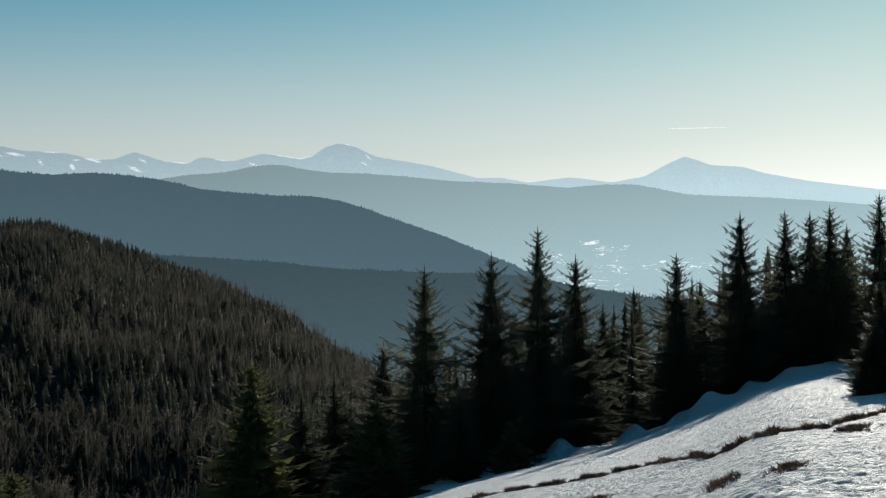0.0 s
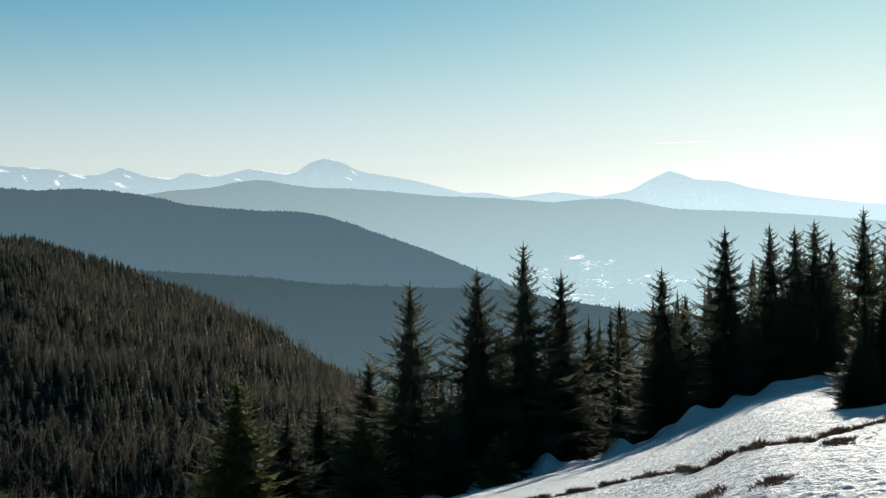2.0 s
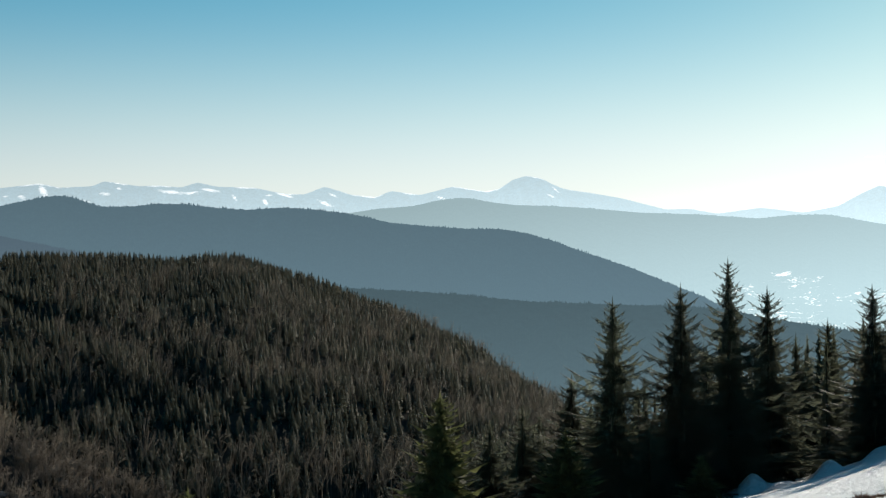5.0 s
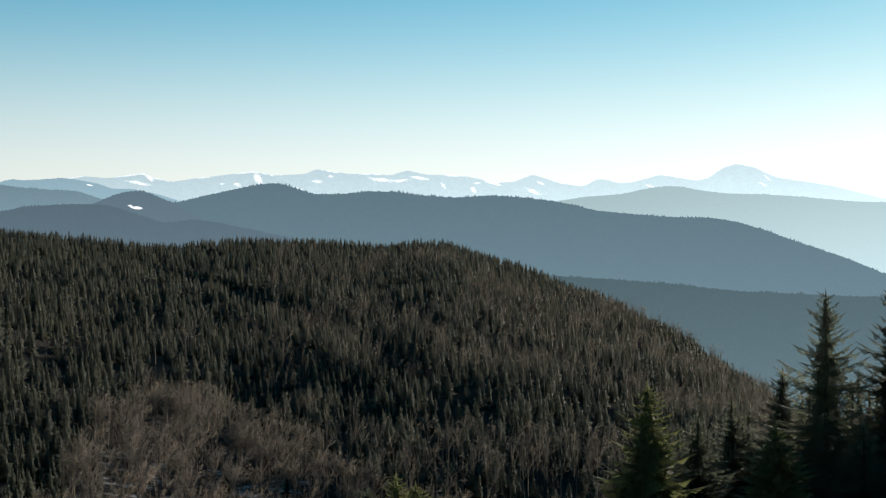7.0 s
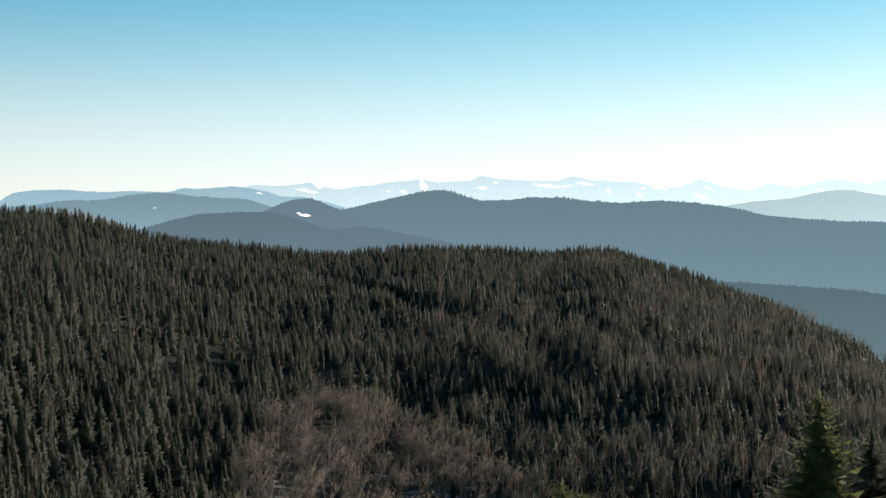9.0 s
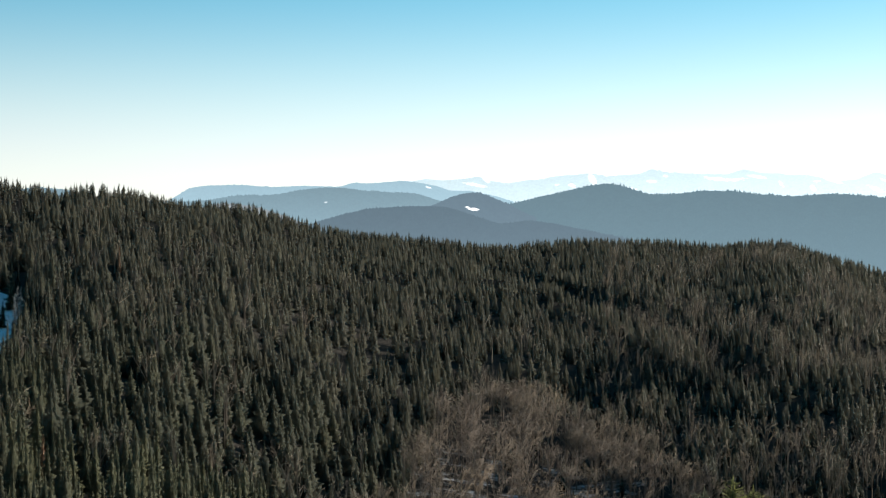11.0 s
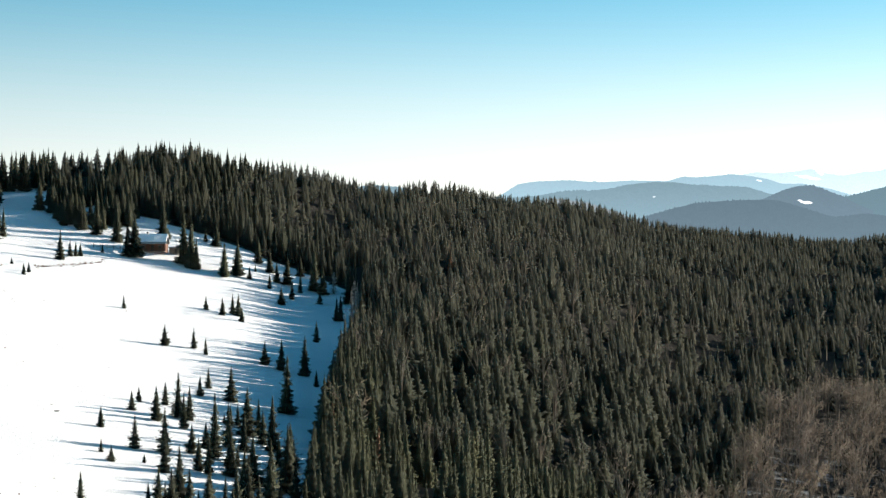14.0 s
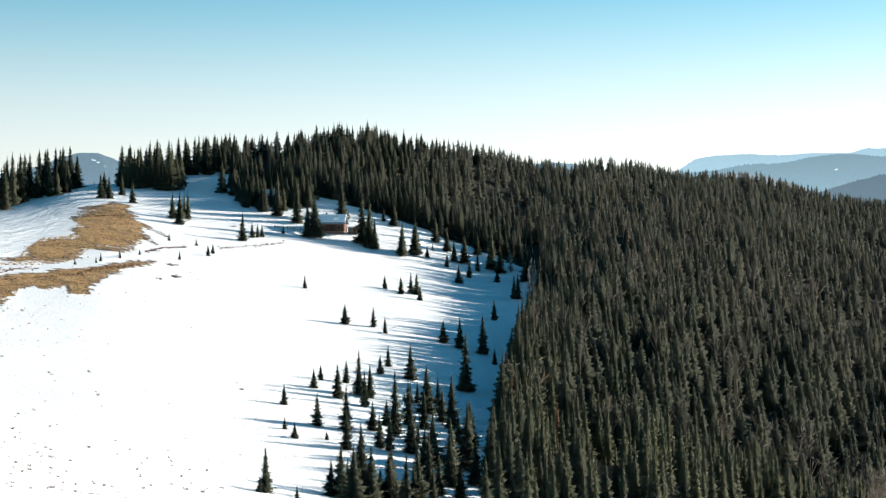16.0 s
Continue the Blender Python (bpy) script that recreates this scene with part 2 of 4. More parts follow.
FOOT_Z = [-15, 8, 5, -18, -22, -24, -27, -29, -31, -34, -46, -70, -75, -73, -57, -34, -33, -31, -24, -21.5, -20, -18, -14, -15]
CREST_R = [700, 600, 600, 500, 550, 560, 600, 650, 700, 800, 950, 1150, 1250, 1250, 1100, 850, 720, 640, 600, 545, 520, 520, 600, 700]
BEND = [1, 1, 1, 1, 1, 1, 1, 1, 1, 1, 0.8, 0.7, 0.75, 0.8, 0.85, 0.9, 1.1, 1.4, 1.6, 1.5, 1.4, 1.2, 1, 1]
CREST_BEAR = [-180, -60, -20, 0, 4.3, 6.3, 9.3, 12.3, 14.8, 16.4, 18.5, 21.5, 25.5, 28.5, 30.3, 32.3, 35.5, 38.5, 41.5, 43.5, 46.6, 49.7, 52, 55, 57.5, 58.7, 61.6, 66, 90, 180]
CREST_EL = [1, 0, -3, -6, -3.9, -2.55, -0.85, 0.25, 1.17, 1.4, 1.22, 1.5, 1.25, 1.45, 1.65, 1.8, 2.4, 2.65, 2.7, 2.8, 3.35, 3.7, 3.55, 3.5, 2.98, 3.1, 2.15, 1.6, 1, 1]
# heights of the open slope at five distances
SLOPE_BEAR = [40, 43, 45, 47, 52, 58, 64, 90]
SLOPE_R = [126, 200, 300, 400, 480]
SLOPE_Z = [[-26, -25.5, -24.5, -23.5, -21, -18, -16, -12], [-33, -32, -31, -30, -26.5, -22, -18.5, -12], [-27.5, -25.5, -24.5, -22, -16.5, -10, -6.5, 2],
           [-17.5, -14.5, -12.5, -9, -2.5, 5, 7, 9], [-11, -7.5, -5, -0.5, 8.5, 17, 12.5, 8]]
EYE = -1.7                       # the snow under the camera
B_STEP, R_STEP, R_END = 0.5, 5.0, 2600.0


def lay_of_land():
    bear = np.arange(-180, 180, B_STEP)
    dist = np.arange(0, R_END + 1, R_STEP)
    near, fr, fz, cr, bend = (np.interp(bear, BEAR, v)[:, None] for v in (NEAR_Z, FOOT_R, FOOT_Z, CREST_R, BEND))
    cz = np.tan(np.radians(np.interp(bear, CREST_BEAR, CREST_EL)))[:, None] * cr
    cz = cz + np.interp(bear, [3, 6, 14, 22, 28, 36, 50, 55], [0, 6, 7.5, 7, 5.5, 8, 9, 0])[:, None]
    r = dist[None, :]
    z = np.where(r < NEAR_R, EYE + (near - EYE) * r / NEAR_R, near + (fz - near) * np.clip((r - NEAR_R) / np.maximum(fr - NEAR_R, 1), 0, 1))
    u = np.clip((r - fr) / (cr - fr), 0, 1)
    z = np.where(r > fr, fz + (cz - fz) * u ** bend, z)
    z = np.where(r > cr, cz - 0.06 * np.minimum(r - cr, 70) - 0.34 * np.maximum(r - cr - 70, 0), z)
    side = [np.interp(bear, SLOPE_BEAR, v) for v in SLOPE_Z]
    open_slope = np.array([np.interp(dist, [0, *SLOPE_R, cr[i, 0]], [EYE, *(v[i] for v in side), cz[i, 0]]) for i in range(len(bear))])
    share = np.clip((bear - 40.5) / 3, 0, 1) * np.clip((90 - bear) / 20, 0, 1)
    share = (share * share * (3 - 2 * share))[:, None]
    z = np.where(r <= cr, z * (1 - share) + open_slope * share, z)
    z = np.maximum(z, -260)
    z = smooth(z, 10, 1, False)
    return smooth(z, 3, 0, True)


LAND = lay_of_land()


def height(x, y):
    x, y = np.asarray(x, float), np.asarray(y, float)
    r = np.minimum(np.hypot(x, y), R_END - R_STEP - 1) / R_STEP
    b = (np.degrees(np.arctan2(-x, y)) + 180) / B_STEP
    i, j = np.floor(b).astype(int), np.floor(r).astype(int)
    fb, fr = b - i, r - j
    n = LAND.shape[0]
    i0, i1 = i % n, (i + 1) % n
    z = (LAND[i0, j] * (1 - fr) + LAND[i0, j + 1] * fr) * (1 - fb) + (LAND[i1, j] * (1 - fr) + LAND[i1, j + 1] * fr) * fb
    z = z + 0.22 * np.sin(x * 0.041 + 1.9 * np.sin(y * 0.023)) * np.sin(y * 0.037 + 1.1 * np.sin(x * 0.05))
    z = z + 0.05 * np.sin(x * 0.53 + 2 * np.sin(y * 0.31)) * np.sin(y * 0.47 - 1.7 * np.sin(x * 0.23))
    # wind drifts among the first trees on the near slope
    b, d = np.degrees(np.arctan2(-x, y)), np.hypot(x, y)
    line = np.interp(b, [-16, -10.2, -5.6, 2.7], [114, 110, 96, 84])
    near = np.exp(-((d - line) / 5.0) ** 2) * np.clip((4 - b) / 3, 0, 1) * np.clip((b + 24) / 6, 0, 1)
    z = z + near * (0.2 * np.sin(b * 2.1 + 0.13 * d) + 0.2 * np.sin(b * 5.3 + 1 + 0.3 * d))
    for fb, fd, wide, tall in ((1.6, 84, 0.7, 0.3), (-0.3, 87, 0.6, 0.4), (-2.75, 91, 0.9, 0.7), (-5.2, 96, 0.7, 0.35), (-7.7, 101, 1.1, 0.75), (-9.4, 106, 0.7, 0.35), (-11.0, 107, 1.0, 0.55), (-12.9, 110, 0.8, 0.45)):
        z = z + 1.4 * tall * np.exp(-((b - fb - 0.05 * (d - fd)) / wide) ** 2 - ((d - fd) / 3.2) ** 2)
    # a gully runs slantwise down the far hill, with a rib beside it, and lesser folds cross the slope
    cut = np.interp(b, [8, 13, 15.7, 18.9, 23.6, 25.5, 29], [330, 440, 540, 680, 870, 950, 1060])
    wood = np.clip((b - 9) / 4, 0, 1) * np.clip((29 - b) / 4, 0, 1) * np.clip((d - 540) / 60, 0, 1)
    z = z + wood * (4.5 * np.exp(-((d - cut + 75) / 45) ** 2) - 9.0 * np.exp(-((d - cut) / 34) ** 2))
    folds = np.clip((d - 420) / 150, 0, 1) * np.clip((1050 - d) / 200, 0, 1) * np.clip((b - 3) / 4, 0, 1) * np.clip((40 - b) / 4, 0, 1)
    z = z + folds * 3.2 * np.sin(x * 0.052 + 1.3 * np.sin(y * 0.019)) * np.sin(y * 0.031 + 1.5 * np.sin(x * 0.024))
    z = np.where(d < 14, EYE + (z - EYE) * (d / 14) ** 1.5, z)
    # a bank of drifted snow beside the bush
    z = z + 0.9 * np.exp(-(np.minimum(b + 16.0, 0) / 2.5 + np.maximum(b + 16.0, 0) / 1.0) ** 2 - ((d - 42.5) / 2.2) ** 2)
    return z


def spot(bearing, r):
    b = math.radians(bearing)
    x, y = -math.sin(b) * r, math.cos(b) * r
    return x, y, float(height(x, y))


# the edge of the wood along the meadow: distance and bearing
EDGE_R = [0, 209, 244, 305, 345, 425, 475, 500, 520, 526, 530, 536, 550, 580, 630]
EDGE_B = [45.2, 44.5, 44.2, 43.75, 43.3, 42.6, 42.5, 42.9, 44.0, 46.4, 48.5, 50.8, 53.0, 54.2, 55.3]
BARE_SLOPE = [(61.56, 361), (61.09, 365), (60.77, 384), (60.13, 410), (58.92, 422), (58.92, 456), (58.92, 474), (58.11, 483), (57.05, 492), (57.21, 478), (56.72, 451), (56.72, 413), (57.71, 399), (58.52, 393), (59.01, 374), (60.05, 364), (61.09, 359), (63.00, 359), (63.00, 361)]
BARE_BANK = [(61.56, 337), (60.61, 346), (59.49, 355), (58.20, 366), (57.05, 380), (56.23, 388), (56.40, 384), (58.04, 358), (58.52, 336), (58.77, 326), (59.09, 326), (58.93, 339), (59.97, 328), (60.69, 331), (61.33, 311), (61.56, 309), (63.00, 309), (63.00, 337)]
HEATH_LINE = [(9, 60), (4, 52), (0.5, 45), (-3.08, 41.5), (-5.41, 40.2), (-8.01, 30.8), (-9.40, 31.5), (-11.94, 28.2), (-14.59, 34.0), (-18, 42)]


def in_wood(b, r):
    return (b > 3.0) & (b < np.interp(r, EDGE_R, EDGE_B)) & (r > np.interp(b, [34, 38, 43], [235, 185, 150])) & (r < np.interp(b, BEAR, CREST_R) + 90)


def inside(b, r, shape):
    got = np.zeros(np.shape(b), bool)
    for (b0, r0), (b1, r1) in zip(shape, shape[1:] + shape[:1]):
        got ^= ((r0 > r) != (r1 > r)) & (b < (b1 - b0) * (r - r0) / ((r1 - r0) or 1e-9) + b0)
    return got


def patchy(x, y, size, seed=1):
    """Smooth random field from 0 to 1, with patches of the given size."""
    def grain(i, j):
        v = np.sin(i * 127.1 + j * 311.7 + seed * 74.7) * 43758.5453
        return v - np.floor(v)
    u, v = x / size, y / size
    i, j = np.floor(u), np.floor(v)
    fu, fv = u - i, v - j
    fu, fv = fu * fu * (3 - 2 * fu), fv * fv * (3 - 2 * fv)
    return (grain(i, j) * (1 - fu) + grain(i + 1, j) * fu) * (1 - fv) + (grain(i, j + 1) * (1 - fu) + grain(i + 1, j + 1) * fu) * fv


def cover_of(x, y):
    """Dark floor under the wood in the first channel, dry grass in the second, snow elsewhere."""
    r, b = np.hypot(x, y), np.degrees(np.arctan2(-x, y))
    dark_floor = np.where(in_wood(b, r) | (r > 1300), 1.0, 0.0)
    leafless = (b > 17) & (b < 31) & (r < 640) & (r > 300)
    dark_floor = np.where(leafless, np.where((r < 455) & (b > 20) & (b < 29.5), 0.57, 0.8), dark_floor)
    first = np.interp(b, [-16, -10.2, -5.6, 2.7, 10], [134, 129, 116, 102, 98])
    dark_floor = np.maximum(dark_floor, np.where((b > -16) & (b < 40) & (r > first) & (r <= 240), 0.5, 0))
    grass = np.zeros_like(r)
    wb = b + 0.5 * (patchy(x, y, 16) - 0.5) + 0.5 * (patchy(x, y, 6, 4) - 0.5)
    wr = r + 22 * (patchy(x, y, 18, 2) - 0.5) + 16 * (patchy(x, y, 7, 3) - 0.5)
    for k in range(10):
        sb, sr = 0.22 * math.sin(k * 2.4), 7 * math.cos(k * 2.4)
        grass += np.where(inside(wb + sb, wr + sr, BARE_SLOPE), 0.95, 0.0) / 10
    grass *= 0.46 + 0.5 * patchy(x, y, 14, 7) + 0.3 * patchy(x, y, 5, 8)
    for k in range(6):
        grass += np.where(inside(wb + 0.18 * math.sin(k), r + 0.35 * (wr - r) + 3.5 * math.cos(k * 2), BARE_BANK), 0.14, 0.0)
    line = np.interp(b, [q[0] for q in HEATH_LINE[::-1]], [q[1] for q in HEATH_LINE[::-1]])
    grass = np.maximum(grass, np.where((b > -18) & (b < 9), (0.62 + 0.35 * np.sin(b * 3.3) * np.sin(b * 7.9)) * np.exp(-((r - line) / 0.35) ** 2), 0))
    return dark_floor, grass


def mesh_object(name, verts, faces, mat, smooth_faces=True):
    me = bpy.data.meshes.new(name)
    verts, faces = np.asarray(verts, np.float32), np.asarray(faces, np.int32)
    k = faces.shape[1]
    me.vertices.add(len(verts))
    me.vertices.foreach_set("co", verts.ravel())
    me.loops.add(faces.size)
    me.loops.foreach_set("vertex_index", faces.ravel())
    me.polygons.add(len(faces))
    me.polygons.foreach_set("loop_start", np.arange(0, faces.size, k, dtype=np.int32))
    if smooth_faces:
        me.polygons.foreach_set("use_smooth", np.ones(len(faces), bool))
    me.update(calc_edges=True)
    me.materials.append(mat)
    return me


def grid_faces(rows, cols, wrap=False):
    i, j = np.meshgrid(np.arange(rows - 1), np.arange(cols if wrap else cols - 1), indexing="ij")
    a = i * cols + j
    b = i * cols + (j + 1) % cols
    return np.stack([a, b, b + cols, a + cols], -1).reshape(-1, 4)


def crust(x, y):
    """Wind-carved scales of the old snow, a few fingers high."""
    lean = 0.5 * patchy(x, y, 3.0, 5)
    u, v = x * 0.9 + y * 0.43 + lean, y * 0.9 - x * 0.43
    z = 0.075 * np.abs(patchy(u, v * 0.7, 0.13, 11) - 0.5) + 0.022 * patchy(u, v, 0.08, 12) + 0.012 * patchy(u, v, 0.9, 13)
    return (z - 0.035) * (0.55 + 0.8 * patchy(x, y, 5.0, 14))


def top_of_snow(x, y):
    near = np.clip((124 - np.hypot(x, y)) / 8, 0, 1) * np.clip((np.hypot(x, y) - 12) / 3, 0, 1) * np.clip((10 - np.degrees(np.arctan2(-x, y))) / 4, 0, 1)
    return height(x, y) + crust(x, y) * near


def build_ground():
    far = np.concatenate([np.arange(118, 130, 0.8), np.arange(130, 620, 3.5), np.arange(620, 1500, 14.0), np.geomspace(1500, 4900, 40)])
    fine = np.concatenate([[0.0, 4, 8, 12, 13], np.arange(14, 27, 0.06), np.arange(27, 42, 0.1), np.arange(42, 70, 0.22), np.arange(70, 118, 0.4), far])
    plain_rows = np.concatenate([np.arange(0, 118, 4.0), far])
    open_side = np.concatenate([np.arange(10, 42, 0.7), np.arange(42, 66, 0.2), np.arange(66, 340, 6.0), [340.0]])
    verts, faces, start = [], [], 0
    for bear, dist in ((np.append(np.arange(-20, 10, 0.17), 10.0), fine), (open_side, plain_rows)):
        b, r = np.meshgrid(np.radians(bear), dist)
        x, y = -np.sin(b) * r, np.cos(b) * r
        verts.append(np.stack([x, y, top_of_snow(x, y)], -1).reshape(-1, 3))
        faces.append(grid_faces(len(dist), len(bear)) + start)
        start += len(verts[-1])
    v = np.concatenate(verts)
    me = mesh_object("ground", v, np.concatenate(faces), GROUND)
    dark_floor, grass = cover_of(v[:, 0], v[:, 1])
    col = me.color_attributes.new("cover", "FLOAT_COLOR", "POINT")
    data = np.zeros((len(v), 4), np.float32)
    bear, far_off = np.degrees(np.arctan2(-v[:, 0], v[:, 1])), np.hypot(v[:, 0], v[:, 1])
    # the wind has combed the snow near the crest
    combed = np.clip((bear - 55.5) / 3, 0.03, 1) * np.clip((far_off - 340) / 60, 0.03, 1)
    data[:, 0], data[:, 1], data[:, 2], data[:, 3] = dark_floor, grass, combed, 1
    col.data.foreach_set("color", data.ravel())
    return tagged(new("ground", me), "snow-covered hillside falling into a wooded valley", "ground", kind="structure")


build_ground()


# ---- far ridges ----
def ridge(name, label, points, r, depth, base_el, jag, mat, gully=60.0, step=0.04, seed=0, fields=(), bow=1.15, round_off=0.22, spurs=0.0, rim=0.0):
    """A mountainside below a crest given by bearings and elevations; fields: sunlit snowfields, painted as slanting
    glowing ovals.
    """
    rng = np.random.default_rng(seed)
    pb, pe = zip(*sorted(points))
    bear = np.arange(pb[0], pb[-1], step)
    el = np.interp(bear, pb, pe)
    k = max(2, int(round_off / step))
    el = np.convolve(np.pad(el, k, mode="edge"), np.hanning(2 * k + 1) / np.hanning(2 * k + 1).sum(), "valid")
    top = np.tan(np.radians(el)) * r
    teeth = jag * rng.random(len(bear)) ** 2 * (0.8 + 0.4 * np.sin(bear * 3.1 + 2 * np.sin(bear * 1.7)))
    low = math.tan(math.radians(base_el)) * r
    rows = 46 if fields else 24
    u = np.linspace(0, 1, rows)[:, None] ** (2.3 if fields else 1.7)
    wob = sum(np.sin(bear[None] * f + p + u * q) / f for f, p, q in ((2.1, seed, 2), (4.7, 2 + seed, -3), (11.0, 1, 4), (23.0, 3, -5))) * gully
    rr = r - depth * u + wob * np.sin(u * 3.0)
    # spurs run down from the crest, each with a sunny and a shaded flank
    side = bear[None] * 1.05 + 0.5 * np.sin(bear[None] * 0.9 + seed) + 2.2 * u
    fold = 1 - 2 * np.abs(side - np.floor(side) - 0.5) + 0.45 * (1 - 2 * np.abs(side * 2.7 + 0.3 - np.floor(side * 2.7 + 0.3) - 0.5))
    rr = rr - spurs * fold * np.clip(u / 0.06, 0, 1)
    z = low + (top[None] - low) * (1 - u) ** bow
    z[0] = top + teeth
    b = np.radians(bear)[None]
    v = np.stack([-np.sin(b) * rr, np.cos(b) * rr, z + 0 * b], -1).reshape(-1, 3)
    me = mesh_object(name, v, grid_faces(rows, len(bear)), mat)
    vb, ve = np.degrees(np.arctan2(-v[:, 0], v[:, 1])), np.degrees(np.arctan2(v[:, 2], np.hypot(v[:, 0], v[:, 1])))
    snow = np.zeros(len(v))
    for fb, fe, wb, we, slant, amount in fields:
        c, t = math.cos(radians(slant)), math.sin(radians(slant))
        across, up = (fb - vb) * c + (ve - fe) * t, (ve - fe) * c - (fb - vb) * t
        snow = np.maximum(snow, amount * np.exp(-((across / wb) ** 2 + (up / we) ** 2)))
    # the bright line along the crest is painted in as glowing snow
    if rim:
        below = np.repeat(el[None], rows, 0).ravel() - ve
        snow = np.maximum(snow, rim * np.exp(-(below / 0.05) ** 2) * (0.65 + 0.45 * np.sin(vb * 2.9 + 1.5 * np.sin(vb * 1.3))) * np.clip((vb + 2) / 8, 0, 1))
    col = me.color_attributes.new("cover", "FLOAT_COLOR", "POINT")
    col.data.foreach_set("color", np.repeat(snow[:, None], 4, 1).astype(np.float32).ravel())
    return tagged(new(name, me), label, "mountain", kind="structure")


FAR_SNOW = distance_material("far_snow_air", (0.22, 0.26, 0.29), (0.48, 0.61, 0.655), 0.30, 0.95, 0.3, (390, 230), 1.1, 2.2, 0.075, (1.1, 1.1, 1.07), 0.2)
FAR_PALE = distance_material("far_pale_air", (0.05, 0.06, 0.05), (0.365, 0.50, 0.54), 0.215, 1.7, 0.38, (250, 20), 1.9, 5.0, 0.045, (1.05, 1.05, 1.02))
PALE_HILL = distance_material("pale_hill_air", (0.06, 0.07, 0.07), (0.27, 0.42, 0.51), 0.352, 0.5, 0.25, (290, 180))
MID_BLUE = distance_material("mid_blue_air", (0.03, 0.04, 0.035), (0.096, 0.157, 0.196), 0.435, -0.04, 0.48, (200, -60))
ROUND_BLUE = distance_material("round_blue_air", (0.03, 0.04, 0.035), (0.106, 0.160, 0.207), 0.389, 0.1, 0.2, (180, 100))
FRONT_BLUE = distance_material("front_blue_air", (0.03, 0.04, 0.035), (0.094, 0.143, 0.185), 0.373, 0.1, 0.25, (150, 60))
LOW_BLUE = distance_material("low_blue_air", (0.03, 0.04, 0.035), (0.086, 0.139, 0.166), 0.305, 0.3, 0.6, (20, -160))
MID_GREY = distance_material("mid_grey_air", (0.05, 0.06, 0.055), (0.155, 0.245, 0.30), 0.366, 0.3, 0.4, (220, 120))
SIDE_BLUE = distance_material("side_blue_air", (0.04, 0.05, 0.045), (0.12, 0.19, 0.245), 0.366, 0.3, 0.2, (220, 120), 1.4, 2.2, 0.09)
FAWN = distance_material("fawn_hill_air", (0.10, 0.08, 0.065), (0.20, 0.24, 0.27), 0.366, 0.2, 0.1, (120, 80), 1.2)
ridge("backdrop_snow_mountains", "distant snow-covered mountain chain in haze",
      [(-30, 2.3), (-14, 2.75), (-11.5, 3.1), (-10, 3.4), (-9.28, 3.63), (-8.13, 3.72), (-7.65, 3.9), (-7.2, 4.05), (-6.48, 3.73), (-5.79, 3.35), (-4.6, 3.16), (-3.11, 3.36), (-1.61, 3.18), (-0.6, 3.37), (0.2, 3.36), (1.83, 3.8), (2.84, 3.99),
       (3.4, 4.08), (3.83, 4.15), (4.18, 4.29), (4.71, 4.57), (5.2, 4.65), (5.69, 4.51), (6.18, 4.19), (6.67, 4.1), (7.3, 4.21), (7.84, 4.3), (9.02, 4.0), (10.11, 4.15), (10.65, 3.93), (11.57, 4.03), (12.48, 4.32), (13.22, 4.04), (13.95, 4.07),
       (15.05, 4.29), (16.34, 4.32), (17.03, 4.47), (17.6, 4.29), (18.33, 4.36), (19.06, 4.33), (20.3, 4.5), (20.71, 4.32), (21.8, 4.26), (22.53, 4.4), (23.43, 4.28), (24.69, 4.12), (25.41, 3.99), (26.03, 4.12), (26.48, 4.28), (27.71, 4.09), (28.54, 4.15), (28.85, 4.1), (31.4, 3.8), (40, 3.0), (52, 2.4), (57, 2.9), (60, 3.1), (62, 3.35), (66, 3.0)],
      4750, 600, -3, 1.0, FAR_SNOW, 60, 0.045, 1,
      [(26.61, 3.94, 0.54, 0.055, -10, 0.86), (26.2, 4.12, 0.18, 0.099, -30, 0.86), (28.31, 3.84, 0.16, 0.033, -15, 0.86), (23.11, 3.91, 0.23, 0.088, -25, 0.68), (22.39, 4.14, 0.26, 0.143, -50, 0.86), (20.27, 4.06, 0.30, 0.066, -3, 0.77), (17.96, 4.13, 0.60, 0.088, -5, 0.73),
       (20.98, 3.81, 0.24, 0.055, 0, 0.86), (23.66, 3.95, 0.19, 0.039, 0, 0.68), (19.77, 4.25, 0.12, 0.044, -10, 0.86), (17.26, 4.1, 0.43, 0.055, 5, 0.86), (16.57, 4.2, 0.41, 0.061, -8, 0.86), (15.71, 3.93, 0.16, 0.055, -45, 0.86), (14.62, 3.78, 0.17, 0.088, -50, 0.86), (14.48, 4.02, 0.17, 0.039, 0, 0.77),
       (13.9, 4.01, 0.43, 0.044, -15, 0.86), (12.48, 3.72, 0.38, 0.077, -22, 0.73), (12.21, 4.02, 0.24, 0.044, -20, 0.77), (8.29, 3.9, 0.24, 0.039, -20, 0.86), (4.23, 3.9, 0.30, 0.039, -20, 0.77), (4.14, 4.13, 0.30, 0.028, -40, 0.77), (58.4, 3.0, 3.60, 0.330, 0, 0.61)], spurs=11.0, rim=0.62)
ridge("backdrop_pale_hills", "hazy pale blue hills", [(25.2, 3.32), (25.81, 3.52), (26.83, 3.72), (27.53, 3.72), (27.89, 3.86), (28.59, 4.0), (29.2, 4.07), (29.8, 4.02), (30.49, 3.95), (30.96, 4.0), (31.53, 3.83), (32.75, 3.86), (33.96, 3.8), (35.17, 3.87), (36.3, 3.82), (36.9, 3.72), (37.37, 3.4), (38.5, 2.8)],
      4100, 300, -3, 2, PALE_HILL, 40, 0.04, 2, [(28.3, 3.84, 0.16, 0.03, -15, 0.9)])
